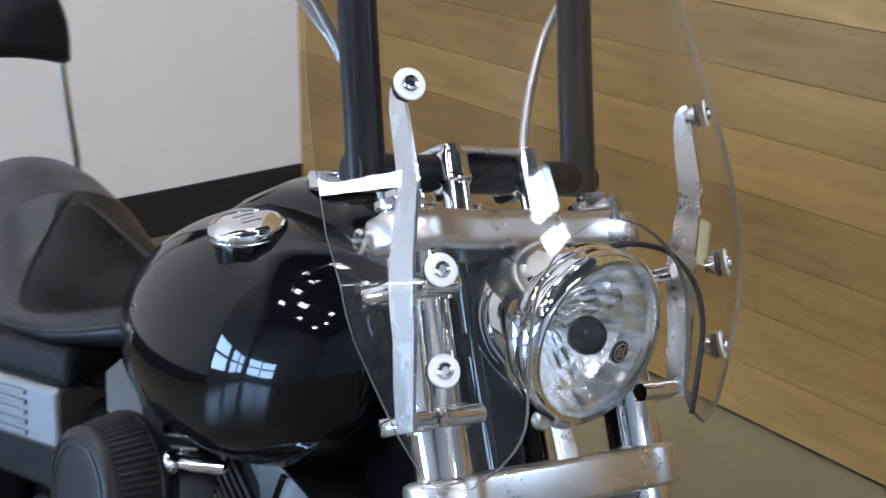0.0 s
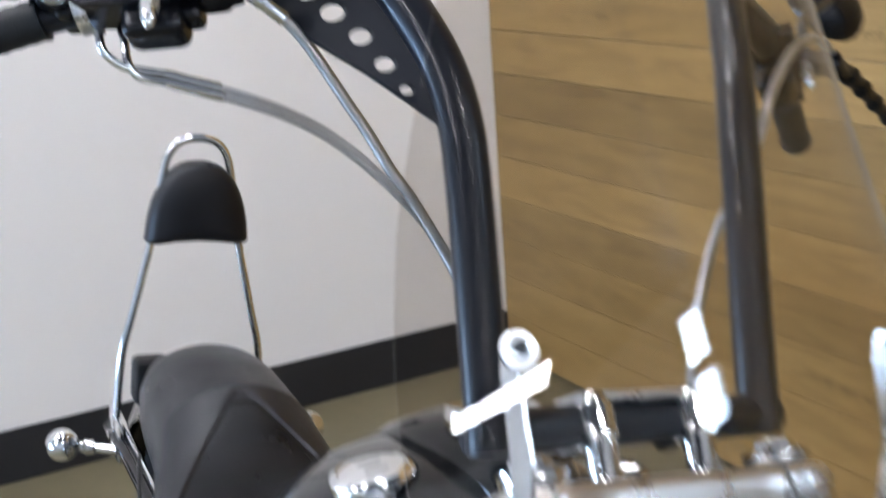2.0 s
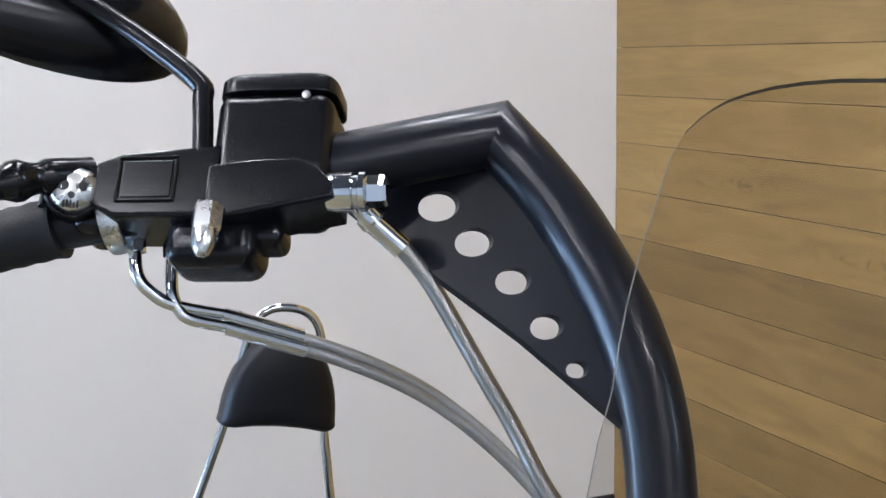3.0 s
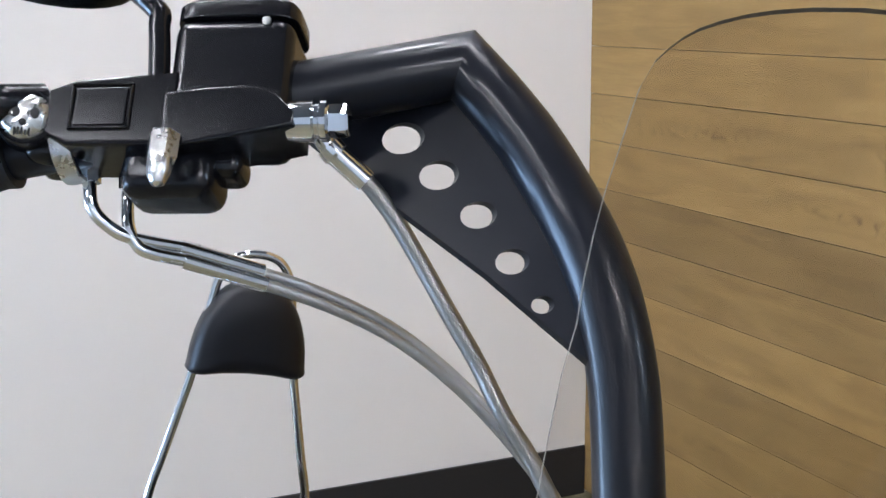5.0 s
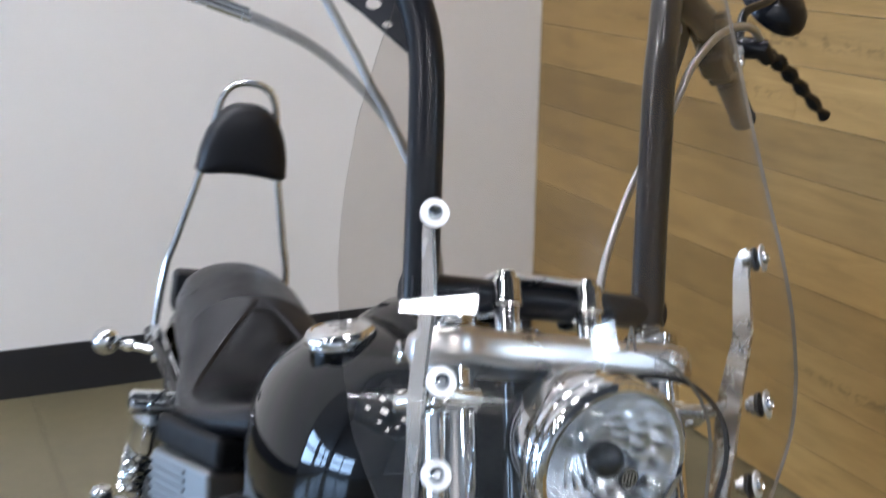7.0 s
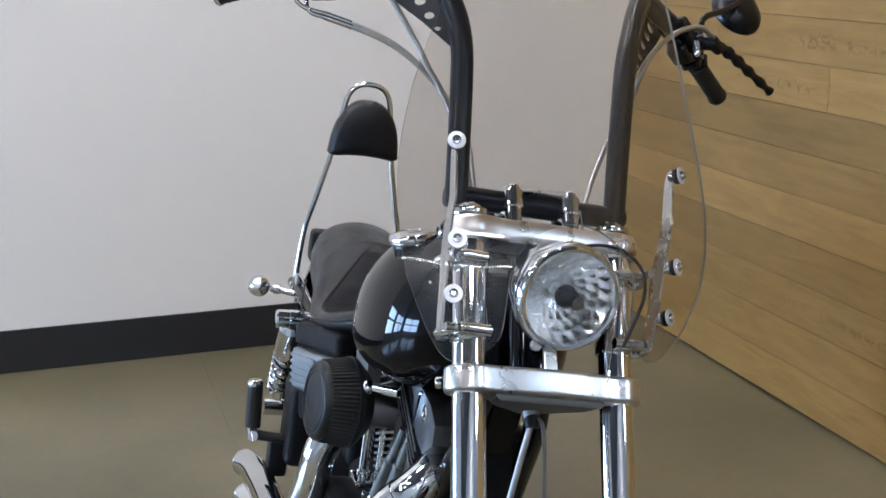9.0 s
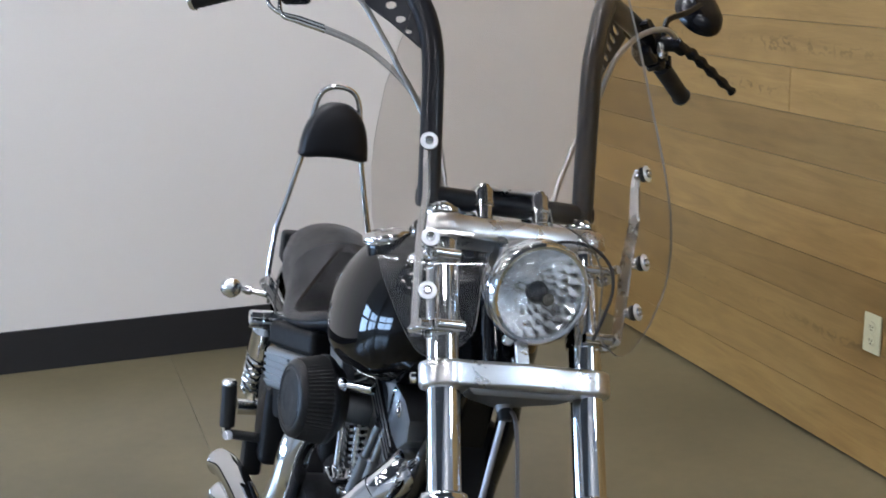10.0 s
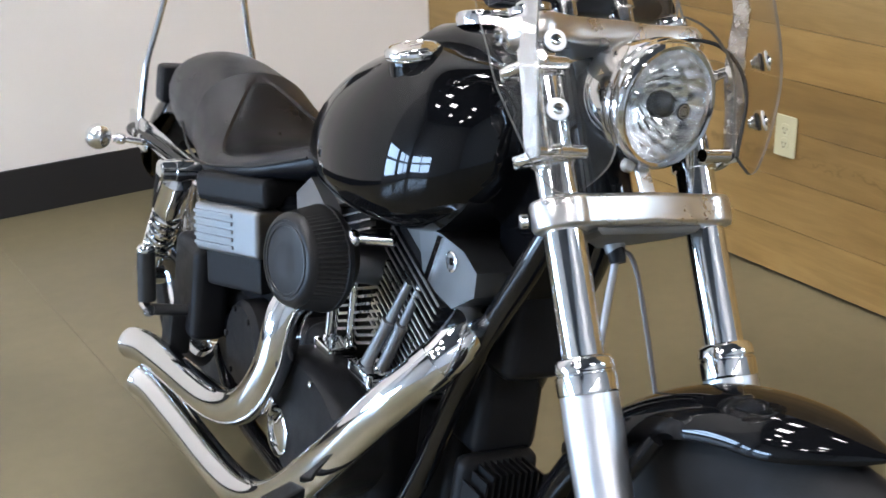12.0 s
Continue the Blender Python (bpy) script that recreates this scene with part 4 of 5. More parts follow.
bm = bmesh.new()
windshield(bm)
bmesh.ops.transform(bm, matrix=FORK, verts=bm.verts)
shield = part("windshield", bm, SHIELD, bike, "clear curved acrylic windshield", extra=(SHIELD_EDGE,))
shield.visible_shadow = False
for s in SIDES:
    # flat mounting strip behind the acrylic
    def strip(bm):
        rows = [(-0.030, 0.168, 0.011), (0.0, 0.170, 0.0135), (0.04, 0.172, 0.0145), (0.075, 0.174, 0.0165), (0.10, 0.175, 0.0165), (0.13, 0.176, 0.0150), (0.154, 0.1765, 0.0135), (0.158, 0.1765, 0.0130), (0.17, 0.177, 0.0125), (0.20, 0.178, 0.0115), (0.222, 0.179, 0.0105), (0.236, 0.179, 0.008), (0.242, 0.178, 0.004)]
        rings = []
        for z, y, hw in rows:
            t = V(math.cos(radians(3)), s * math.sin(radians(3)), 0)
            n = V(-t.y, t.x, 0)
            p = shield_point(s * y, z, -0.012) - t * hw - V(0.30 * min(0.07, max(0.0, 0.156 - z)), 0, 0)
            rings.append([p - t * hw - n * 0.0016, p + t * hw - n * 0.0016, p + t * hw + n * 0.0016, p - t * hw + n * 0.0016])
        loft(bm, rings)
    br = front("windshield_bracket", strip, STRIP, shield, "polished steel mounting strip", 30)
    for z, y in ((0.230, 0.180), (0.084, 0.172), (0.010, 0.1675)):
        p = shield_point(s * y, z)
        nv = V(1, s * (1.8 if s < 0 else 3.6) * y, 0).normalized()
        front("grommet", lambda bm: lathe(bm, [(0.004, -0.0065), (0.0112, -0.0065), (0.0118, -0.0050), (0.0112, -0.0028), (0.004, -0.0028)], aim(p, nv), 24), RUBBER, shield, "black rubber ring")
        front("bolt_nut", lambda bm: (lathe(bm, [(0, -0.0165), (0.0062, -0.0165), (0.0062, -0.0120), (0.0095, -0.0115), (0.0095, -0.0068), (0, -0.0068)], aim(p, nv), 18)), CHROME, shield)
        front("bolt_washer", lambda bm: lathe(bm, [(0, 0.0022), (0.0126, 0.0022), (0.0131, 0.0028), (0.0131, 0.0038), (0.0124, 0.0044), (0, 0.0044)], aim(p, nv), 32), WASHER, shield, "flat pale aluminium washer")
        front("shield_bolt", lambda bm: lathe(bm, [(0.0072, 0.0044), (0.0070, 0.0062), (0.0058, 0.0080), (0.0036, 0.0086), (0.0030, 0.0070), (0, 0.0070)], aim(p, nv), 20), CHROME, shield, "chrome button-head bolt")
    for z, inner in ((0.085, 0.012), (-0.022, 0.018)):
        cl = front("fork_clamp", lambda bm: (lathe(bm, [(0.0248, -0.010), (0.0285, -0.010), (0.0285, 0.010), (0.0248, 0.010)], Matrix.Translation((TX, s * TY, z)), 32),
                                           tube(bm, [V(TX + 0.034, s * (TY - inner), z), V(TX + 0.036, s * (TY + 0.022), z)], 0.0085, 16)), CHROME, shield, "slim chrome fork clamp")
        front("clamp_hook", lambda bm: (tube(bm, smooth([(TX + 0.036, s * (TY + 0.028), z), (TX + 0.020, s * (TY + 0.040), z - 0.001), (TX + 0.002, s * (TY + 0.047), z - 0.002), (TX - 0.010, s * (TY + 0.044), z - 0.002)], 4), 0.0072, 10),
                                        box(bm, TX - 0.020, TX - 0.002, s * (TY + 0.038) - 0.008, s * (TY + 0.038) + 0.008, z - 0.009, z + 0.007, 0.003)), CHROME, cl)
        front("clamp_screw", lambda bm: lathe(bm, [(0, 0), (0.0078, 0), (0.0078, 0.005), (0.005, 0.007), (0.003, 0.004), (0, 0.004)], aim((TX + 0.035, s * (TY + 0.022), z), (0.1, s, 0)), 18), CHROME, cl)
        front("clamp_stay", lambda bm: tube(bm, [V(TX + 0.030, s * (TY + 0.030), z), shield_point(s * 0.160, z, -0.016) - V(0.034, 0, 0)], 0.0070, 12), CHROME, cl)

# front wheel and fender
AX = V(0.085, 0, -0.695)
RW = 0.36


def wheel(place, width, r, rim_r, hub, parent, name):
    """A spoked wheel about the local y axis; place puts it into the bike."""
    def tyre(bm):
        sec = []
        for i in range(17):
            a = radians(-118 + 236 * i / 16)
            sec.append((rim_r + (r - rim_r) * 0.5 + (r - rim_r) * 0.5 * math.cos(a), width / 2 * math.sin(a)))
        rings = []
        for k in range(72):
            t = 2 * math.pi * k / 72
            rings.append([place @ V(q * math.cos(t), y, q * math.sin(t)) for q, y in sec])
        loft(bm, rings, closed=True)
    w = simple(name, tyre, TYRE, parent, "black road tyre on a spoked wheel")
    simple("rim", lambda bm: loft(bm, [[place @ V(q * math.cos(2 * math.pi * k / 64), y, q * math.sin(2 * math.pi * k / 64)) for q, y in ((rim_r + 0.010, -width * 0.40), (rim_r, -width * 0.36), (rim_r - 0.012, -width * 0.12), (rim_r - 0.012, width * 0.12), (rim_r, width * 0.36), (rim_r + 0.010, width * 0.40))] for k in range(64)], closed=True), CHROME, w, "chrome rim")
    simple("hub", lambda bm: lathe(bm, [(0, -0.06), (0.018, -0.06), (0.032, -0.05), (0.032, -0.042), (0.02, -0.03), (0.02, 0.03), (0.032, 0.042), (0.032, 0.05), (0.018, 0.06), (0, 0.06)], place @ aim((0, 0, 0), (0, 1, 0)), 24), CHROME, w)
    for k in range(20):
        t = 2 * math.pi * k / 20
        yy = 0.045 if k % 2 else -0.045
        t2 = t + (0.28 if k % 4 < 2 else -0.28)
        simple("spoke", lambda bm: tube(bm, [place @ V(0.03 * math.cos(t2), yy, 0.03 * math.sin(t2)), place @ V(rim_r * math.cos(t), 0, rim_r * math.sin(t))], 0.0018, 6), CHROME, w)
    return w


WHEEL_F = FORK @ Matrix.Translation(AX)
wheel(WHEEL_F, 0.10, RW, 0.228, 0.03, bike, "front_wheel")
simple("front_axle", lambda bm: tube(bm, [WHEEL_F @ V(0, -0.15, 0), WHEEL_F @ V(0, 0.15, 0)], 0.012, 14), CHROME, bike)


def fender(place, r, half, a0, a1, drop, n=60, pointed=False, thick=0.003):
    """A curved mudguard round the local y axis, from angle a0 to a1 (90 is up)."""
    def build(bm):
        rings = []
        for k in range(n + 1):
            u = k / n
            a = radians(a0 + (a1 - a0) * u)
            taper = 1 - 0.45 * max(0, (0.14 - u) / 0.14) ** 2
            if pointed:
                taper = 0.05 + 0.95 * math.sin(math.pi / 2 * min(1, u / 0.17)) ** 0.8
            prof = []
            for i in range(15):
                q = -1 + 2 * i / 14
                y = half * taper * math.sin(q * math.pi / 2 * 0.98)
                dr = -drop * taper * (1 - math.cos(q * math.pi / 2)) ** 1.1
                prof.append((r + dr, y))
            inner = [(q - thick, y * 0.985) for q, y in reversed(prof)]
            rings.append([place @ V(q * math.cos(a), y, q * math.sin(a)) for q, y in prof + inner])
        loft(bm, rings)
    return build


ff = simple("front_fender", fender(WHEEL_F, 0.391, 0.072, 47.6, 168, 0.053, pointed=True), PAINT, bike, "gloss black front fender")
for s in SIDES:
    simple("fender_bracket", lambda bm: tube(bm, smooth([FORK @ V(TX + 0.01, s * 0.095, -0.40), FORK @ V(0.10, s * 0.078, -0.36)], 2), 0.010, 10), PAINT, ff)

# front brake line and speed cable below the lower clamp
front("brake_line", lambda bm: tube(bm, smooth([(0.002, 0.0, -0.128), (-0.004, -0.002, -0.145), (-0.022, -0.012, -0.20), (-0.05, -0.03, -0.30), (-0.06, -0.05, -0.40)], 6), 0.0048, 10), BRAID, bike, "braided steel brake line")
front("cable_joint", lambda bm: lathe(bm, [(0, -0.012), (0.010, -0.012), (0.012, 0.0), (0.010, 0.012), (0, 0.012)], Matrix.Translation((0.002, 0.0, -0.130)), 16), ENGINE, bike)
front("front_cable", lambda bm: tube(bm, smooth([(0.004, 0.002, -0.128), (0.016, 0.008, -0.134), (0.022, 0.010, -0.165), (0.024, 0.008, -0.24), (0.026, 0.004, -0.315), (0.028, 0.002, -0.37)], 6), 0.0034, 8), CABLE, bike, "thin brown-grey cable to the front wheel")

# fuel tank
TC = -0.012


def tank_section(x):
    """Half width, top, bottom and shoulder of the tank at x."""
    keys = [(-0.055, 0.060, 0.955, 0.860), (-0.075, 0.105, 0.985, 0.815), (-0.115, 0.142, 1.003, 0.775), (-0.17, 0.166, 1.010, 0.748), (-0.24, 0.177, 1.008, 0.730), (-0.32, 0.178, 0.996, 0.722), (-0.40, 0.168, 0.972, 0.722), (-0.47, 0.150, 0.938, 0.726), (-0.54, 0.124, 0.893, 0.735), (-0.60, 0.094, 0.842, 0.748), (-0.645, 0.060, 0.800, 0.762), (-0.66, 0.030, 0.785, 0.772)]
    for a, b in zip(keys, keys[1:]):
        if b[0] <= x <= a[0]:
            t = (x - a[0]) / (b[0] - a[0])
            return [u + (v - u) * t for u, v in zip(a[1:], b[1:])]
    return keys[-1][1:]


def tank(bm):
    rings = []
    xs = [-0.055, -0.060, -0.067, -0.078, -0.095] + [-0.115 - 0.02 * k for k in range(26)] + [-0.632, -0.645, -0.654, -0.66]
    raw = [tank_section(x) for x in xs]
    n = len(xs)
    sec = []
    for i in range(n):
        acc = [0, 0, 0]
        tot = 0
        for k in range(-2, 3):
            j = min(max(i + k, 0), n - 1)
            wgt = (3 - abs(k))
            tot += wgt
            acc = [p + wgt * q for p, q in zip(acc, raw[j])]
        sec.append([p / tot for p in acc])
    for x, (w, top, bot) in zip(xs, sec):
        mid, h1, h2 = bot + (top - bot) * 0.31, (top - bot) * 0.69, (top - bot) * 0.31
        ring = []
        for i in range(64):
            a = 2 * math.pi * i / 64
            c, q = math.cos(a), math.sin(a)
            y = w * (abs(c) ** 0.80) * (1 if c > 0 else -1)
            z = mid + (h1 if q > 0 else h2) * (abs(q) ** (0.86 if q > 0 else 0.72)) * (1 if q > 0 else -1)
            # the tank swells round the filler
            swell = 0.016 * math.exp(-((x + 0.240) / 0.085) ** 2 - ((TC + y + 0.135) / 0.050) ** 2) if q > 0 else 0.0
            ring.append(V(x, TC + y, z + swell))
        rings.append(ring)
    loft(bm, rings)


fuel = simple("fuel_tank", tank, PAINT, bike, "gloss black teardrop fuel tank", 60)
CAPM = Matrix.Translation((-0.236, -0.122, 0.976)) @ Matrix.Rotation(radians(12), 4, "X") @ Matrix.Rotation(radians(-3), 4, "Y")
simple("filler_neck", lambda bm: lathe(bm, [(0.036, -0.030), (0.036, 0.004), (0.0345, 0.008), (0.0345, 0.011), (0, 0.011)], CAPM, 40), PAINT, fuel)
cap = simple("fuel_cap", lambda bm: lathe(bm, [(0.0340, 0.0105), (0.0385, 0.0110), (0.0390, 0.0125), (0.0384, 0.0137), (0.0384, 0.0142), (0.0402, 0.0150), (0.0406, 0.0165), (0.0406, 0.0215), (0.0385, 0.0250), (0.0330, 0.0275), (0.0315, 0.0262), (0.0300, 0.0275), (0.016, 0.0295), (0, 0.030)], CAPM, 56), CHROME, fuel, "round chrome fuel cap")
simple("cap_emblem", lambda bm: [box(bm, -0.016 + 0.011 * k, -0.009 + 0.011 * k, -0.011 + 0.003 * (k % 2), 0.011 - 0.003 * (k % 2), 0.0270, 0.0305, 0.0008, CAPM) for k in range(3)], CHROME, cap, "raised mark on the cap")
console = simple("dash_console", lambda bm: (loft(bm, [[V(x, TC + w * math.cos(2 * math.pi * i / 24), z + h * math.sin(2 * math.pi * i / 24)) for i in range(24)] for x, w, z, h in ((-0.09, 0.02, 0.99, 0.012), (-0.12, 0.040, 1.000, 0.022), (-0.17, 0.052, 1.012, 0.028), (-0.24, 0.056, 1.012, 0.030), (-0.32, 0.052, 0.998, 0.028), (-0.42, 0.040, 0.955, 0.024), (-0.50, 0.028, 0.915, 0.016), (-0.55, 0.012, 0.885, 0.008))])), PAINT, fuel, "black dash console on the tank")
simple("speedometer", lambda bm: lathe(bm, [(0.046, -0.006), (0.048, 0.004), (0.046, 0.012), (0.042, 0.014), (0.040, 0.009), (0, 0.009)], Matrix.Translation((-0.235, TC, 1.040)) @ Matrix.Rotation(radians(-14), 4, "Y"), 40), CHROME, console, "round chrome-rimmed speedometer")
simple("tank_trim", lambda bm: box(bm, -0.60, -0.575, -0.105, -0.095, 0.742, 0.79, 0.003), CHROME, fuel)

# frame
fr = simple("frame", lambda bm: tube(bm, smooth([(0.02, 0, 0.96), (-0.15, 0, 0.87), (-0.45, 0, 0.78), (-0.72, 0, 0.66), (-0.95, 0, 0.56)], 6), 0.026, 16), PAINT, bike, "gloss black tubular frame")
for s in SIDES:
    simple("down_tube", lambda bm: tube(bm, smooth([(0.045, s * 0.035, 0.86), (0.005, s * 0.052, 0.755), (-0.080, s * 0.061, 0.60), (-0.172, s * 0.066, 0.38), (-0.225, s * 0.085, 0.24), (-0.28, s * 0.10, 0.175), (-0.45, s * 0.11, 0.165), (-0.80, s * 0.11, 0.175), (-0.95, s * 0.11, 0.26)], 8), 0.0185, 20), ENAMEL, fr, "gloss black down tube")
    simple("rear_rail", lambda bm: tube(bm, smooth([(-0.62, s * 0.08, 0.66), (-0.85, s * 0.125, 0.60), (-1.10, s * 0.135, 0.585), (-1.40, s * 0.135, 0.575), (-1.58, s * 0.135, 0.56)], 6), 0.016, 12), PAINT, fr)
    simple("fender_strut", lambda bm: box(bm, -1.62, -0.98, s * 0.128 - 0.006, s * 0.128 + 0.006, 0.548, 0.602, 0.005), CHROME, fr, "chrome fender strut")
simple("frame_gusset", lambda bm: prism(bm, [(0.03, 0.88), (-0.03, 0.70), (-0.10, 0.74), (-0.12, 0.84), (-0.02, 0.92)], -0.03, 0.03, Matrix(((1, 0, 0, 0), (0, 0, 1, 0), (0, 1, 0, 0), (0, 0, 0, 1)))), PAINT, fr)

# seat
SEATC = -0.02


SEAT_KEYS = [(-0.585, 0.055, 0.768, 0.735), (-0.62, 0.080, 0.768, 0.712), (-0.67, 0.112, 0.752, 0.690), (-0.73, 0.140, 0.730, 0.668), (-0.80, 0.156, 0.713, 0.645), (-0.87, 0.162, 0.706, 0.625), (-0.93, 0.158, 0.712, 0.612), (-0.98, 0.150, 0.731, 0.605), (-1.03, 0.141, 0.760, 0.602), (-1.085, 0.132, 0.791, 0.605), (-1.092, 0.131, 0.7945, 0.606), (-1.099, 0.130, 0.796, 0.607), (-1.16, 0.127, 0.799, 0.615), (-1.24, 0.124, 0.802, 0.628), (-1.32, 0.112, 0.796, 0.645), (-1.38, 0.092, 0.768, 0.665), (-1.41, 0.06, 0.730, 0.685)]
SEAT_ROWS = smooth([V(k[0], k[1], k[2]) for k in SEAT_KEYS], 5)
SEAT_LOW = smooth([V(k[0], 0, k[3]) for k in SEAT_KEYS], 5)


def pocket(x):
    """Share of the half width that the sunken insert takes at x: a leaf, pointed at the rear."""
    u = (x + 1.088) / 0.432
    if not 0.0 < u < 1.0:
        return 0.0
    return 0.90 * min(1.0, math.sin(math.pi / 2 * min(1.0, u / 0.60)) ** 0.8) * math.sqrt(1 - max(0.0, (u - 0.60) / 0.40) ** 2)


def seat_line(x):
    """Places across the seat, with edges along the rim of the insert."""
    e = max(pocket(x), 0.08)
    half = [1 - (1 - e) * k / 8 for k in range(8)] + [e, e - 0.025, e - 0.055] + [(e - 0.055) * (1 - k / 6) for k in range(1, 7)]
    half[0] = 0.9999
    return half + [-v for v in reversed(half[:-1])], e


def crown(x):
    """How square the seat is across: broad at the rider's place, ridged behind."""
    return 3.6 - 1.5 * min(1.0, max(0.0, (-0.90 - x) / 0.16))


def seat(bm):
    rings = []
    for (x, w, top), low in zip(SEAT_ROWS, SEAT_LOW):
        bot, mid = low.z, low.z + (top - low.z) * 0.45
        line, e = seat_line(x)
        deep = 0.007 * min(1.0, pocket(x) / 0.3)
        ring = []
        for v in line:
            z = mid + (top - mid) * (1 - abs(v) ** crown(x)) ** 0.5
            z -= deep * min(1.0, max(0.0, (e - abs(v)) / 0.055))
            ring.append(V(x, SEATC + w * v, max(z, mid)))
        for i in range(1, 16):
            a = math.pi + math.pi * i / 16
            c, q = math.cos(a), math.sin(a)
            ring.append(V(x, SEATC + w * math.copysign(abs(c) ** 0.5, c), mid - (mid - bot) * abs(q) ** 0.7))
        rings.append(ring)
    loft(bm, rings)


st = simple("seat", seat, VINYL, bike, "black vinyl stepped two-up seat", 40)


def seat_insert(bm):
    rows = []
    for x, w, top in SEAT_ROWS:
        e = pocket(x)
        if e < 0.12:
            continue
        low = min(SEAT_LOW, key=lambda p: abs(p.x - x)).z
        mid = low + (top - low) * 0.45
        row = []
        for i in range(25):
            u = -1 + 2 * i / 24
            v = u * (e - 0.012)
            z = mid + (top - mid) * (1 - abs(v) ** crown(x)) ** 0.5 - 0.002 - 0.004 * abs(u) ** 8
            row.append(bm.verts.new(V(x, SEATC + w * v, z)))
        rows.append(row)
    for a, b in zip(rows, rows[1:]):
        for i in range(24):
            bm.faces.new((a[i], b[i], b[i + 1], a[i + 1]))
    bmesh.ops.solidify(bm, geom=bm.faces[:], thickness=0.008)


simple("seat_insert", seat_insert, VINYL, st, "sunken black vinyl seat insert", 40)
simple("seat_piping", lambda bm: tube(bm, smooth([(-0.62, SEATC - 0.083, 0.742), (-0.70, SEATC - 0.132, 0.708), (-0.80, SEATC - 0.165, 0.680), (-0.90, SEATC - 0.176, 0.662), (-1.0, SEATC - 0.168, 0.668), (-1.1, SEATC - 0.150, 0.690)], 6), 0.003, 8), RUBBER, st)

# battery box and ribbed cover below the seat, turned a little inwards at the front
BOXM = Matrix.Translation((-0.690, -0.146, 0.584)) @ Matrix.Rotation(radians(20), 4, "Z") @ Matrix.Rotation(radians(-9), 4, "Y")
bb = simple("battery_box", lambda bm: (box(bm, -0.178, 0.022, -0.008, 0.16, 0.046, 0.100, 0.014, BOXM, 3), box(bm, -0.165, -0.006, 0.000, 0.14, -0.115, 0.05, 0.012, BOXM)), ENGINE, bike, "black battery box below the seat")


def ribbed(bm):
    box(bm, -0.175, 0.004, -0.014, 0.12, -0.046, 0.044, 0.010, BOXM, 3)


cover = simple("ribbed_cover", ribbed, WORN, bike, "ribbed brushed aluminium side cover")
for k in range(5):
    z = -0.030 + 0.0145 * k
    simple("rib", lambda bm: box(bm, -0.170, -0.062, -0.0182, -0.011, z - 0.0034, z + 0.0034, 0.0016, BOXM), WORN, cover)
simple("side_shield", lambda bm: prism(bm, [(-0.455, 0.660), (-0.47, 0.695), (-0.545, 0.730), (-0.60, 0.688), (-0.585, 0.640), (-0.475, 0.640)], 0.10, 0.125, Matrix(((1, 0, 0, 0), (0, 0, -1, 0), (0, 1, 0, 0), (0, 0, 0, 1)))), CAST, bike, "polished side panel behind the tank")

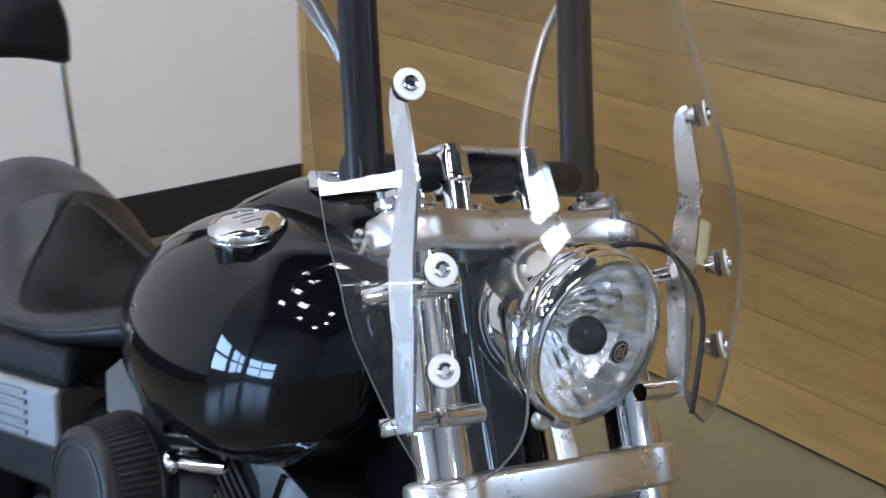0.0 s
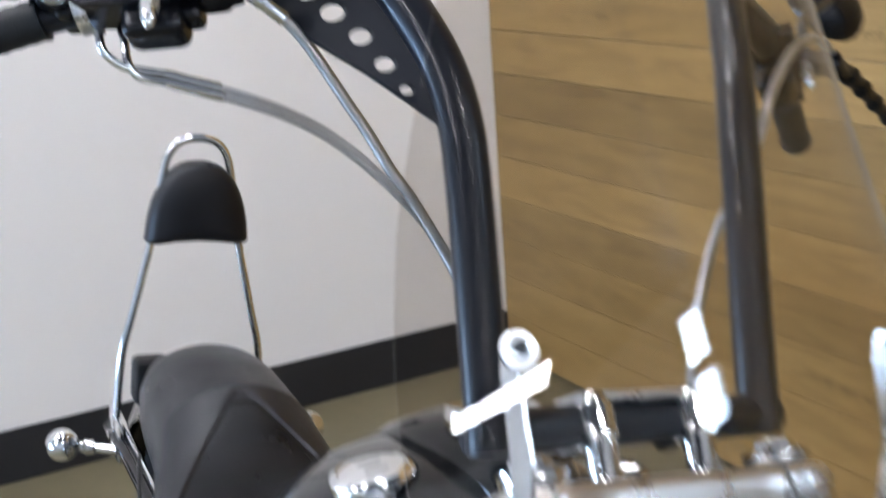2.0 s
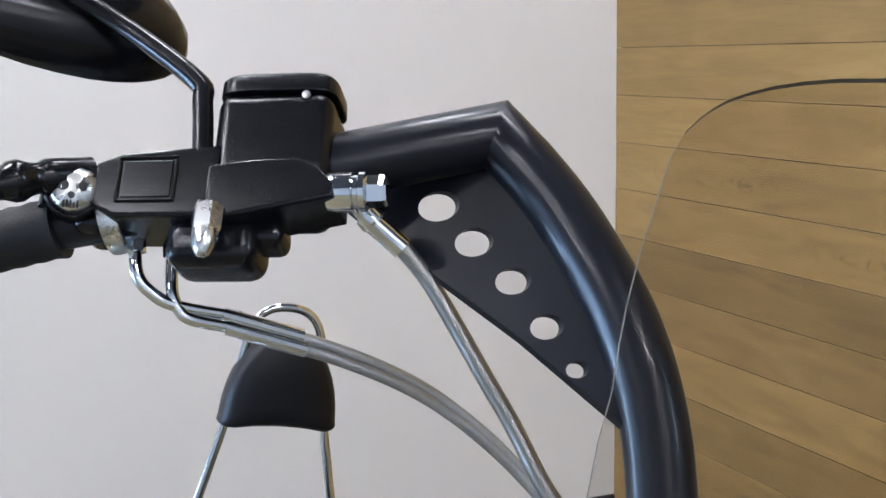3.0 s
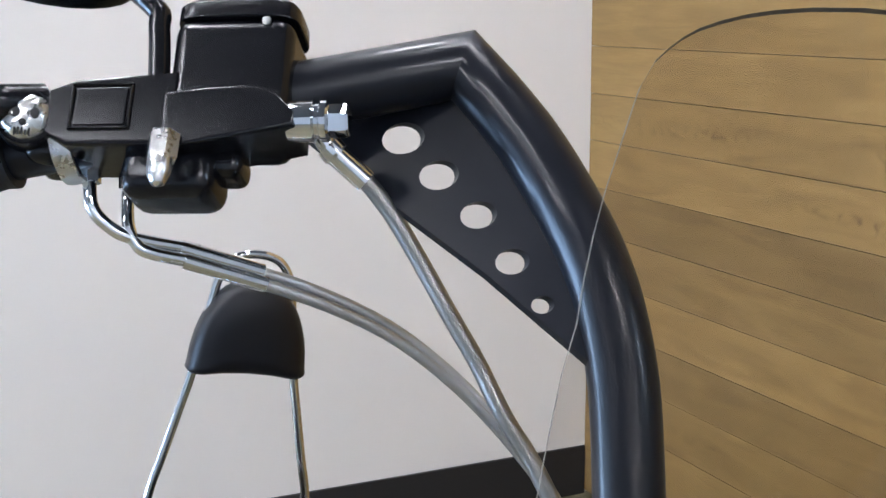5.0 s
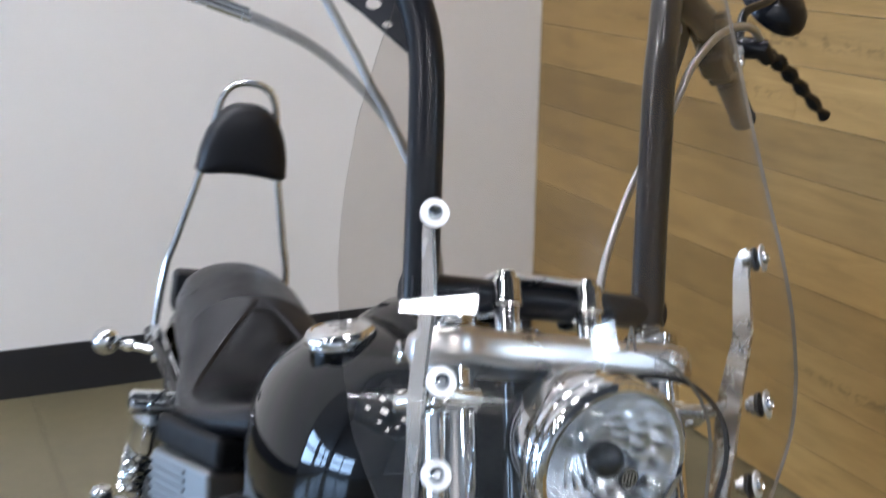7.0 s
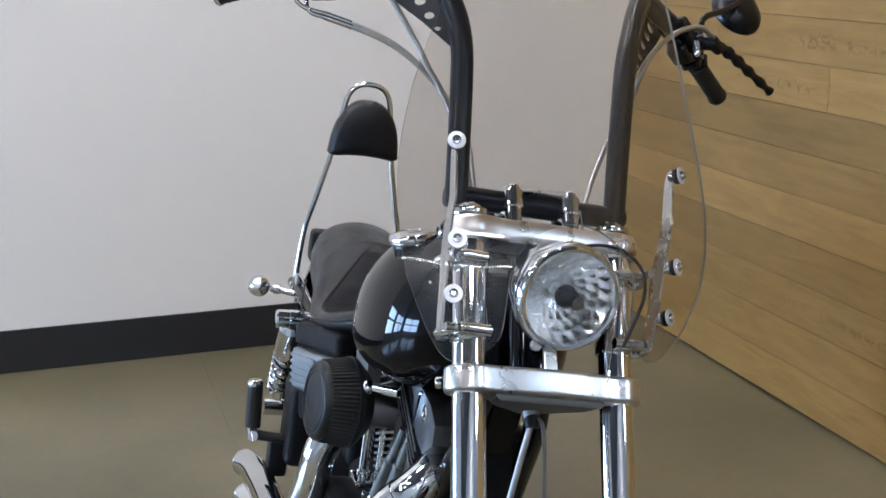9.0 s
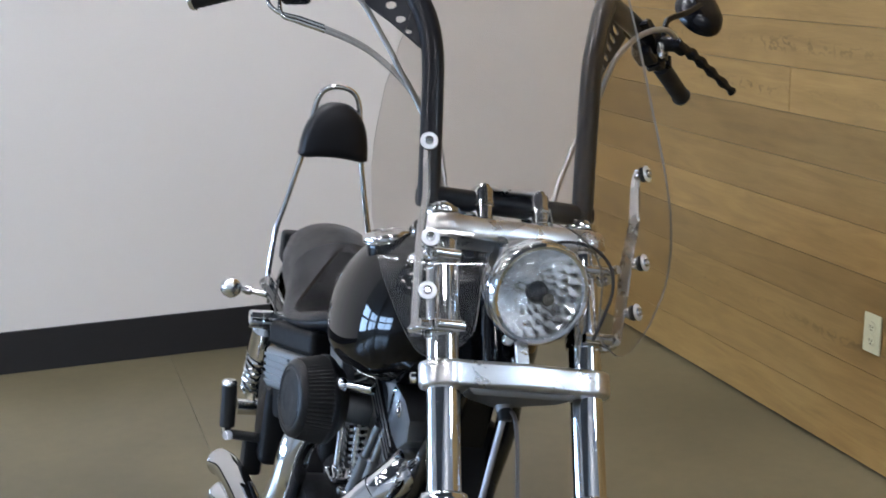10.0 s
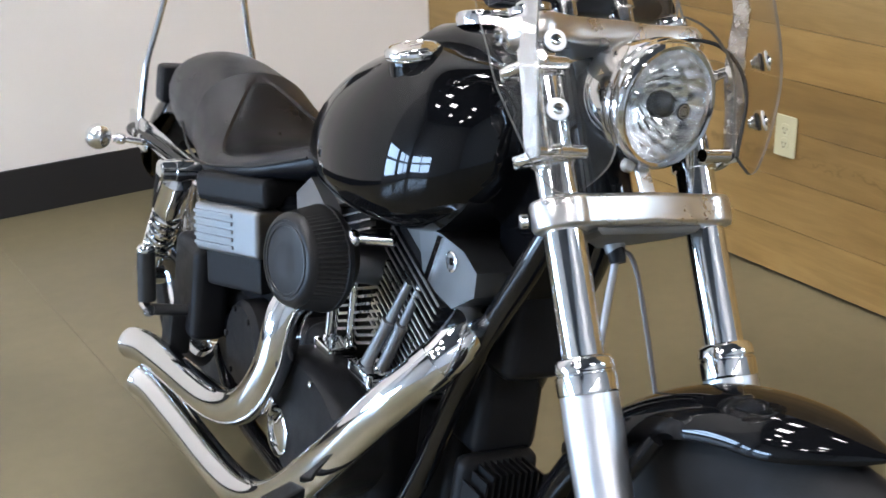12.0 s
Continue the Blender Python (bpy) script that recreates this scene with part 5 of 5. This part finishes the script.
# rear wheel, fender, shocks
RAX = V(-1.29, 0, 0.345)
WHEEL_R = Matrix.Translation(RAX)
wheel(WHEEL_R, 0.16, 0.345, 0.225, 0.03, bike, "rear_wheel")
simple("rear_fender", fender(WHEEL_R, 0.405, 0.118, 168, 20, 0.09), PAINT, bike, "gloss black rear fender")
simple("rear_axle", lambda bm: tube(bm, [(-1.29, -0.16, 0.345), (-1.29, 0.16, 0.345)], 0.014, 14), CHROME, bike)
for s in SIDES:
    top, low = V(-1.004, s * 0.203, 0.608), V(-1.180, s * 0.195, 0.350)
    d = (low - top).normalized()
    shock = simple("rear_shock", lambda bm: lathe(bm, [(0, 0.0), (0.020, 0.0), (0.031, 0.012), (0.032, 0.10), (0.029, 0.105), (0.018, 0.11), (0.018, 0.28), (0, 0.28)], aim(top + V(0, 0, 0), d), 28), CHROME, bike, "chrome shock absorber with coil spring")
    simple("spring", lambda bm: tube(bm, [top + d * (0.10 + 0.15 * k / 96) + (d.cross(V(0, 1, 0)).normalized() * math.cos(2 * math.pi * k / 14) + V(0, 1, 0) * math.sin(2 * math.pi * k / 14)) * 0.0265 for k in range(97)], 0.0050, 8), CHROME, shock)
    simple("shock_mount", lambda bm: (lathe(bm, [(0, -0.040), (0.018, -0.040), (0.0215, -0.036), (0.0215, 0.036), (0.018, 0.040), (0.010, 0.041), (0, 0.041)], aim(top + V(0.004, 0, 0.010), (0, s, 0)), 36), lathe(bm, [(0.0215, -0.010), (0.0228, -0.009), (0.0228, 0.009), (0.0215, 0.010)], aim(top + V(0.004, 0, 0.010), (0, s, 0)), 36)), CHROME, shock, "round chrome shock cover")
    simple("lower_mount", lambda bm: lathe(bm, [(0, -0.03), (0.020, -0.03), (0.020, 0.03), (0, 0.03)], aim(low + d * 0.02, (0, s, 0)), 20), CHROME, shock)
    simple("swingarm", lambda bm: box(bm, -1.33, -0.80, s * 0.125 - 0.016, s * 0.125 + 0.016, 0.315, 0.370, 0.010), PAINT, bike)
    # passenger peg, folded up
    peg = simple("passenger_peg", lambda bm: lathe(bm, [(0, -0.004), (0.0165, -0.004), (0.0175, 0.0), (0.0175, 0.09), (0.0165, 0.094), (0, 0.094)], aim((-0.925, s * 0.276, 0.385), (-0.12, s * 0.03, 1)), 20), RUBBER, bike, "folded passenger foot peg")
    simple("peg_end", lambda bm: lathe(bm, [(0, 0), (0.017, 0), (0.018, 0.006), (0.014, 0.013), (0, 0.014)], aim((-0.936, s * 0.279, 0.476), (-0.12, s * 0.03, 1)), 20), CHROME, peg)
    simple("peg_hinge", lambda bm: (lathe(bm, [(0, -0.016), (0.012, -0.016), (0.012, 0.016), (0, 0.016)], aim((-0.923, s * 0.275, 0.366), (1, 0, 0)), 18)), CHROME, peg)
    simple("peg_arm", lambda bm: tube(bm, [(-0.923, s * 0.273, 0.364), (-0.90, s * 0.21, 0.366), (-0.88, s * 0.13, 0.366)], 0.0115, 10), ENGINE, peg)

# sissy bar and pad
SBX = -1.50
bar_half = [(0.137, 0.550), (0.134, 0.640), (0.127, 0.735), (0.112, 0.800), (0.094, 0.880), (0.081, 0.940), (0.066, 1.040), (0.055, 1.096), (0.034, 1.124)]
sb = simple("sissy_bar", lambda bm: tube(bm, smooth([(SBX, -0.005 - y, z) for y, z in bar_half] + [(SBX, -0.005, 1.132)] + [(SBX, -0.005 + y, z) for y, z in reversed(bar_half)], 5), 0.0075, 14), CHROME, bike, "chrome sissy bar")


def pad(bm):
    rings = []
    for depth, grow in ((0.0, 0.90), (0.004, 0.97), (0.014, 1.0), (0.030, 0.99), (0.042, 0.94), (0.050, 0.82), (0.055, 0.60), (0.057, 0.30)):
        ring = []
        for i in range(40):
            a = 2 * math.pi * i / 40
            c, q = math.cos(a), math.sin(a)
            if q >= 0:
                y, z = 0.094 * (abs(c) ** 0.78) * (1 if c > 0 else -1) * (1 - 0.12 * q), 0.118 * abs(q) ** 0.85
            else:
                y, z = 0.096 * (abs(c) ** 0.45) * (1 if c > 0 else -1), -0.020 * abs(q) ** 0.7 + 0.011 * abs(q) ** 2 * (1 - abs(c))
            zz = 0.030 + (z - 0.030) * grow
            ring.append(V(SBX - 0.018 + depth, -0.003 + y * grow, 0.953 + zz * 1.17))
        rings.append(ring)
    loft(bm, rings)


simple("backrest_pad", pad, VINYL, sb, "black vinyl backrest pad", 50)
for s in SIDES:
    simple("bar_bracket", lambda bm: (box(bm, -1.530, -1.450, s * 0.140 - 0.005, s * 0.140 + 0.005, 0.535, 0.61, 0.004), [lathe(bm, [(0, 0), (0.009, 0), (0.009, 0.008), (0, 0.010)], aim((x, s * 0.145, 0.568), (0, s, 0)), 14) for x in (-1.465, -1.515)]), CHROME, sb)
    ts = simple("turn_signal", lambda bm: (tube(bm, [(-1.455, s * 0.145, 0.560), (-1.485, s * 0.20, 0.562)], [0.009, 0.007], 14), lathe(bm, [(0, -0.004), (0.012, -0.004), (0.013, 0.0), (0.013, 0.012), (0.009, 0.016), (0.009, 0.022), (0, 0.022)], aim((-1.477, s * 0.186, 0.562), (-0.2, s, 0)), 18)), CHROME, bike, "round chrome turn signal on a stalk")
    simple("bullet", lambda bm: ball(bm, (-1.500, s * 0.236, 0.562), 0.0295, 28), CHROME, ts)
simple("tail_plate", lambda bm: box(bm, -1.455, -1.395, -0.125, -0.06, 0.66, 0.745, 0.012), ENGINE, bike)

# engine
ENG = V(-0.338, 0, 0.395)
engine = simple("crankcase", lambda bm: (box(bm, -0.60, -0.255, -0.10, 0.12, 0.21, 0.46, 0.035, segments=3), box(bm, -0.88, -0.58, -0.10, 0.11, 0.22, 0.44, 0.03, segments=3)), ENGINE, bike, "black V-twin engine crankcase")


def cyl_frame(lean):
    """A frame whose z runs up the cylinder."""
    return Matrix.Translation(ENG) @ Matrix.Rotation(radians(lean), 4, "Y")


for lean in (22.5, -22.5):
    CF = cyl_frame(lean)
    cyl = simple("cylinder", lambda bm: lathe(bm, [(0.056, 0.10), (0.056, 0.29), (0, 0.29)], CF, 28), ENGINE, bike, "black finned engine cylinder")
    for k in range(12):
        z = 0.112 + 0.0125 * k
        hw = 0.088 if k > 1 else 0.078
        fin = simple("fin", lambda bm: box(bm, -hw, hw, -hw, hw, z - 0.0018, z + 0.0018, 0.0009, CF, 1), ENGINE, cyl)
        simple("fin_edge", lambda bm: [box(bm, -hw + 0.006, hw - 0.006, -hw - 0.0012, -hw + 0.003, z - 0.0021, z + 0.0024, 0, CF), box(bm, hw - 0.002, hw + 0.0012, -hw + 0.004, hw - 0.004, z - 0.0018, z + 0.0020, 0, CF)], POLISHED, cyl, "machined bright fin edge")
    head = simple("cylinder_head", lambda bm: box(bm, -0.090, 0.090, -0.090, 0.090, 0.268, 0.335, 0.014, CF), ENGINE, cyl)
    for k in range(4):
        simple("head_fin", lambda bm: box(bm, -0.093, 0.093, -0.096, 0.096, 0.275 + 0.014 * k, 0.279 + 0.014 * k, 0.001, CF, 1), ENGINE, cyl)
        simple("head_fin_edge", lambda bm: box(bm, -0.086, 0.088, -0.0975, -0.094, 0.2755 + 0.014 * k, 0.2785 + 0.014 * k, 0, CF), POLISHED, cyl, "machined bright fin edge")

    def rocker(bm):
        out = [(-0.078, 0.335), (0.080, 0.335), (0.086, 0.352), (0.074, 0.378), (0.040, 0.402), (-0.040, 0.402), (-0.078, 0.380)]
        rings = []
        for y, grow in ((-0.100, 0.90), (-0.094, 1.0), (-0.030, 1.0), (-0.020, 0.92)):
            cx, cz = 0.0, 0.365
            rings.append([CF @ V(cx + (x - cx) * grow, y, cz + (z - cz) * grow) for x, z in out])
        loft(bm, rings)
    if lean > 0:
        side = Matrix(((1, 0, 0, -0.019), (0, 0, -1, 0.013), (0, 1, 0, -0.006), (0, 0, 0, 1)))
        rc = simple("rocker_cover", lambda bm: prism(bm, [(-0.208, 0.752), (-0.145, 0.760), (-0.078, 0.756), (-0.036, 0.738), (-0.036, 0.704), (-0.090, 0.668), (-0.178, 0.680)], 0.02, 0.104, side), CAST, cyl, "polished angular rocker cover", 20)
        simple("rocker_base", lambda bm: prism(bm, [(-0.305, 0.735), (-0.200, 0.757), (-0.166, 0.674), (-0.195, 0.654), (-0.300, 0.680)], 0.02, 0.098, side), WORN, cyl, "brushed rocker base", 20)
        simple("rocker_ridge", lambda bm: prism(bm, [(-0.143, 0.758), (-0.131, 0.758), (-0.160, 0.676), (-0.171, 0.679)], 0.09, 0.109, side), CHROME, cyl, "bright raised ridge", 20)
        simple("rocker_bolt", lambda bm: lathe(bm, [(0.015, -0.004), (0.015, 0.002), (0.012, 0.003), (0.011, -0.002), (0.006, -0.002), (0.006, 0.001), (0, 0.001)], aim((-0.121, -0.092, 0.727), (0, -1, 0)), 24), CHROME, cyl)
    else:
        simple("rocker_cover", rocker, CAST, cyl, "polished rocker cover", 30)
    for dx in (-0.013, 0.014):
        p0 = V(-0.282 + dx * 0.8, -0.112 + dx * 0.6, 0.500) if lean > 0 else V(-0.428 + dx * 0.8, -0.100 + dx, 0.486)
        p1 = V(-0.212 + dx * 0.6, -0.094 + dx * 0.4, 0.662) if lean > 0 else V(-0.434 + dx * 0.9, -0.098 + dx, 0.660)
        dd = (p1 - p0)
        simple("pushrod_tube", lambda bm: tube(bm, [p0, p0 + dd * 0.50, p0 + dd * 0.51, p0 + dd * 0.56, p0 + dd * 0.57, p1], [0.0100, 0.0100, 0.0115, 0.0115, 0.0072, 0.0072], 16), CAST if lean > 0 else CHROME, cyl, "bright pushrod tube")
        simple("pushrod_cup", lambda bm: lathe(bm, [(0.0110, -0.006), (0.0130, -0.004), (0.0130, 0.006), (0.0110, 0.008)], aim(p0, dd), 16), CHROME, cyl)
    lx, lz = (-0.285, 0.486) if lean > 0 else (-0.418, 0.470)
    simple("lifter_block", lambda bm: (box(bm, lx - 0.028, lx + 0.028, -0.137, -0.085, lz, lz + 0.018, 0.005), box(bm, lx - 0.037, lx + 0.037, -0.135, -0.085, lz - 0.012, lz + 0.003, 0.004), [lathe(bm, [(0, 0), (0.0055, 0), (0.0055, 0.012), (0.003, 0.014), (0, 0.012)], Matrix.Translation((lx + q, -0.131, lz + 0.002)), 10) for q in (-0.033, 0.033)]), CHROME, cyl, "chrome lifter block")
cam_cover = simple("cam_cover", lambda bm: (loft(bm, [[V(-0.375 + 0.165 * g * math.cos(2 * math.pi * i / 40) + 0.02 * math.sin(4 * math.pi * i / 40) * g, y, 0.365 + 0.112 * g * math.sin(2 * math.pi * i / 40)) for i in range(40)] for y, g in ((-0.110, 1.0), (-0.165, 1.0), (-0.178, 0.97), (-0.186, 0.90))])), ENGINE, bike, "black cam cover")
simple("timing_cover", lambda bm: lathe(bm, [(0.030, -0.006), (0.044, -0.004), (0.044, 0.002), (0.040, 0.005), (0.026, 0.006), (0.024, 0.003), (0.012, 0.004), (0, 0.006)], aim((-0.448, -0.188, 0.325), (0, -1, 0)), 40), CHROME, cam_cover, "round chrome timing cover")
for a in (20, 75, 130, 200, 310):
    simple("cover_bolt", lambda bm: lathe(bm, [(0, 0), (0.0062, 0), (0.0062, 0.006), (0.003, 0.007), (0, 0.004)], aim((-0.375 + 0.145 * math.cos(radians(a)), -0.184, 0.365 + 0.095 * math.sin(radians(a))), (0, -1, 0)), 12), CHROME, cam_cover)
simple("gearbox_cover", lambda bm: (lathe(bm, [(0, 0.06), (0.075, 0.06), (0.085, 0.05), (0.088, 0.0), (0.088, -0.05)], aim((-0.72, -0.10, 0.36), (0, -1, 0)), 36), [lathe(bm, [(0, 0), (0.006, 0), (0.006, 0.006), (0, 0.007)], aim((-0.72 + 0.07 * math.cos(radians(q)), -0.158, 0.36 + 0.07 * math.sin(radians(q))), (0, -1, 0)), 10) for q in range(0, 360, 60)]), ENGINE, bike, "black gearbox side cover")
simple("oil_tank", lambda bm: (box(bm, -1.02, -0.64, -0.112, 0.10, 0.40, 0.60, 0.025, segments=3), box(bm, -0.97, -0.66, -0.120, 0.10, 0.22, 0.42, 0.03, segments=3)), ENGINE, bike, "black oil tank below the seat")
# black mass added to close the view to the floor beside the peg
simple("black_mass", lambda bm: (box(bm, -1.00, -0.86, -0.205, -0.13, 0.31, 0.50, 0.02, segments=3), box(bm, -0.96, -0.90, -0.235, -0.19, 0.27, 0.36, 0.01)), ENGINE, bike, "added black mass beside the exhaust pipes")
simple("intake", lambda bm: tube(bm, smooth([(-0.36, -0.02, 0.62), (-0.36, -0.09, 0.642), (-0.362, -0.165, 0.652)], 4), 0.034, 18), CAST, bike, "intake manifold")

# added black blocks: stand for the darkness in the gap behind the down tubes
for x0, x1, half, z0, z1 in ((-0.27, -0.150, 0.080, 0.20, 0.45), (-0.21, -0.085, 0.075, 0.43, 0.59), (-0.18, -0.035, 0.070, 0.57, 0.73)):
    simple("dark_gap_block", lambda bm: box(bm, x0, x1, -0.034, half, z0, z1, 0.02, segments=3), ENGINE, bike, "added black block that keeps the gap behind the frame tubes dark")

# air cleaner
ACM = aim((-0.365, -0.172, 0.653), (0.15, -0.985, 0.05)) @ Matrix.Scale(0.94, 4)
air = simple("air_cleaner", lambda bm: lathe(bm, [(0, -0.030), (0.060, -0.030), (0.086, -0.004), (0.0885, 0.002), (0.0885, 0.008), (0.084, 0.010), (0.076, 0.056), (0.0765, 0.060), (0.0755, 0.066), (0.0705, 0.0715), (0.0645, 0.0730), (0.0635, 0.0715), (0.0600, 0.0715), (0.0590, 0.0732), (0.0545, 0.0740), (0.0535, 0.0726), (0.030, 0.0740), (0.028, 0.0728), (0, 0.0740)], ACM, 72), FILTER, bike, "black round air cleaner with pleated filter")
simple("pleats", lambda bm: loft(bm, [[ACM @ V((r + (0.0028 if i % 2 else -0.0012)) * math.cos(2 * math.pi * i / 128), (r + (0.0028 if i % 2 else -0.0012)) * math.sin(2 * math.pi * i / 128), h) for i in range(128)] for h, r in ((0.008, 0.0850), (0.058, 0.0755))], cap=False), RUBBER, air, "black pleated filter element", 20)
simple("breather_bolt", lambda bm: (lathe(bm, [(0, 0), (0.013, 0), (0.014, 0.006), (0.011, 0.012), (0.006, 0.015), (0, 0.016)], aim((-0.309, -0.150, 0.702), (0.2, -1, 0.1)), 20), tube(bm, [(-0.309, -0.150, 0.702), (-0.270, -0.105, 0.708)], 0.0090, 14)), CHROME, bike, "chrome breather bolt")

# exhaust
PR = 0.032
rear_path = smooth([(-0.430, -0.110, 0.600), (-0.425, -0.165, 0.590), (-0.425, -0.200, 0.540), (-0.430, -0.212, 0.460), (-0.465, -0.226, 0.385), (-0.53, -0.234, 0.335), (-0.63, -0.240, 0.302), (-0.80, -0.246, 0.280), (-0.93, -0.254, 0.266), (-0.985, -0.261, 0.260), (-1.022, -0.273, 0.254)], 7)
front_path = smooth([(-0.130, -0.045, 0.655), (-0.085, -0.075, 0.640), (-0.075, -0.120, 0.600), (-0.125, -0.170, 0.515), (-0.215, -0.198, 0.400), (-0.31, -0.214, 0.298), (-0.39, -0.226, 0.236), (-0.48, -0.233, 0.204), (-0.60, -0.238, 0.192), (-0.75, -0.242, 0.190), (-0.87, -0.251, 0.195), (-0.925, -0.258, 0.198), (-0.960, -0.269, 0.200)], 7)
for path, nm in ((rear_path, "rear"), (front_path, "front")):
    ex = simple("exhaust_pipe", lambda bm: tube(bm, path, [0.021 if k < 6 else PR for k in range(len(path))], 24, cap=False), CHROME, bike, "chrome exhaust pipe with turned-out end")
    simple("pipe_bore", lambda bm: (tube(bm, path[-8:], PR - 0.003, 20, cap=False), tube(bm, [path[-8], path[-9]], PR - 0.002, 20)), BORE_BLACK, ex, "dark pipe bore")
    simple("pipe_lip", lambda bm: lathe(bm, [(PR - 0.003, 0.001), (PR, 0.001), (PR + 0.0005, -0.002), (PR, -0.004)], aim(path[-1], path[-1] - path[-2]), 28), CHROME, ex)
    k = 10 if nm == "rear" else 14
    simple("pipe_clamp", lambda bm: tube(bm, path[k:k + 3], PR + 0.0022, 24), CHROME, ex)

# oil filter, regulator and forward controls
regulator = simple("regulator", lambda bm: box(bm, -0.10, -0.06, -0.066, 0.066, 0.325, 0.445, 0.018, segments=3), ENGINE, bike, "black finned regulator between the frame tubes")
for k in range(12):
    simple("cooling_fin", lambda bm: box(bm, -0.075, -0.02, -0.062 + 0.0105 * k, -0.058 + 0.0105 * k, 0.33 + 0.004 * max(0, abs(k - 5.5) - 3) ** 2, 0.44 - 0.004 * max(0, abs(k - 5.5) - 3) ** 2, 0.001), ENGINE, regulator)
simple("oil_filter", lambda bm: lathe(bm, [(0, 0), (0.040, 0), (0.042, 0.006), (0.042, 0.085), (0.034, 0.096), (0, 0.098)], aim((-0.15, 0.0, 0.30), (0.9, 0, 0.25)), 30), SWITCH, bike, "black oil filter")
for s in SIDES:
    fp = simple("rider_peg", lambda bm: box(bm, -0.034, 0.034, -0.016, 0.016, -0.010, 0.010, 0.005, Matrix.Translation((-0.222, s * 0.268, 0.336)) @ Matrix.Rotation(radians(s * 62), 4, "Z"), 3), RUBBER, bike, "black rubber brake pedal pad" if s < 0 else "black rubber shift pedal pad")
    simple("pedal_arm", lambda bm: tube(bm, smooth([(-0.212, s * 0.25, 0.330), (-0.19, s * 0.20, 0.322), (-0.20, s * 0.13, 0.30), (-0.24, s * 0.10, 0.26)], 4), 0.008, 10), ENGINE, fp)
simple("side_stand", lambda bm: (tube(bm, smooth([(-0.50, 0.12, 0.20), (-0.52, 0.20, 0.12), (-0.53, 0.30, 0.06)], 4), 0.012, 12)), PAINT, bike, "black side stand")
simple("primary_cover", lambda bm: loft(bm, [[V(-0.56 + (0.30 + 0.0) * g * math.copysign(abs(math.cos(2 * math.pi * i / 48)) ** 0.6, math.cos(2 * math.pi * i / 48)), y, 0.35 + 0.105 * g * math.copysign(abs(math.sin(2 * math.pi * i / 48)) ** 0.8, math.sin(2 * math.pi * i / 48))) for i in range(48)] for y, g in ((0.10, 1.0), (0.17, 1.0), (0.19, 0.96), (0.20, 0.85))]), CHROME, bike, "chrome primary cover")

# ---- outlet on the wood wall ----
outlet = tagged(new("wall_outlet"), "ivory duplex power outlet on the oak wall", "power outlet")
outlet.location = (WX - 0.003, 2.896, 0.406)
block("cover_plate", -0.006, 0.0, -0.036, 0.036, -0.057, 0.057, IVORY, outlet, 0.003)
for dz in (-0.0195, 0.0195):
    sk_ = simple("socket", lambda bm: lathe(bm, [(0, 0.0022), (0.0150, 0.0022), (0.0165, 0.0), (0.0165, -0.002)], Matrix.Translation((-0.006, 0, dz)) @ aim((0, 0, 0), (-1, 0, 0)), 24), IVORY, outlet)
    simple("slot", lambda bm: [box(bm, -0.0090, -0.0080, y - 0.001, y + 0.001, dz - 0.003, dz + 0.005) for y in (-0.006, 0.006)] + [box(bm, -0.0090, -0.0080, -0.0022, 0.0022, dz - 0.011, dz - 0.007)], DARK, sk_)
simple("screw", lambda bm: lathe(bm, [(0, 0.0016), (0.003, 0.001), (0.0034, 0)], Matrix.Translation((-0.006, 0, 0)) @ aim((0, 0, 0), (-1, 0, 0)), 14), IVORY, outlet)

# ---- pieces of the setting ----
slabs = [WEST - 0.3, -6.0, -2.8, 0.4, 3.6, EAST + 0.3]
rows_y = [SOUTH - 0.3, -1.9, 1.3, WY + 0.2]
for a, b in zip(slabs, slabs[1:]):
    for c, d in zip(rows_y, rows_y[1:]):
        block("slab", a + 0.0006, b - 0.0006, c + 0.0006, d - 0.0006, -0.10, 0.0, CONCRETE, floor, 0.0)

wood_wall = structure(block("wall_east", WX + 0.018, WX + 0.20, 0.3, WY, 0, 3.62, DARK), "wall clad with horizontal oiled oak planks", "wall")
rng = random.Random(5)
# tone of each row of planks from the floor up, and the rows with curled figure
TONES = (0.84, 0.77, 0.73, 0.66, 0.87, 0.70, 0.57, 0.81, 0.74, 0.79, 0.73, 0.68, 0.80)
for r in range(1, 27):
    z0 = PLANK0 + r * PITCH
    joint = 3.355 if r == 8 else 0.6 + 1.3 * rng.random()
    lo, hi = max(z0, 0.010), min(z0 + PITCH - 0.0014, 3.62)
    for y0, y1 in ((0.3, joint), (joint, WY - 0.001)):
        proud = rng.choice((0.0, 0.0006, 0.0012))
        plank = block("plank", WX - proud, WX + 0.018, y0 + 0.0003, y1 - 0.0003, lo, hi, WOOD, wood_wall, 0.0006)
        plank.color = (TONES[(r - 1) % len(TONES)] * rng.uniform(0.98, 1.02), 1.0 if r in (3, 8, 9, 13, 17, 22) else 0.12, 0.0, 1.0)
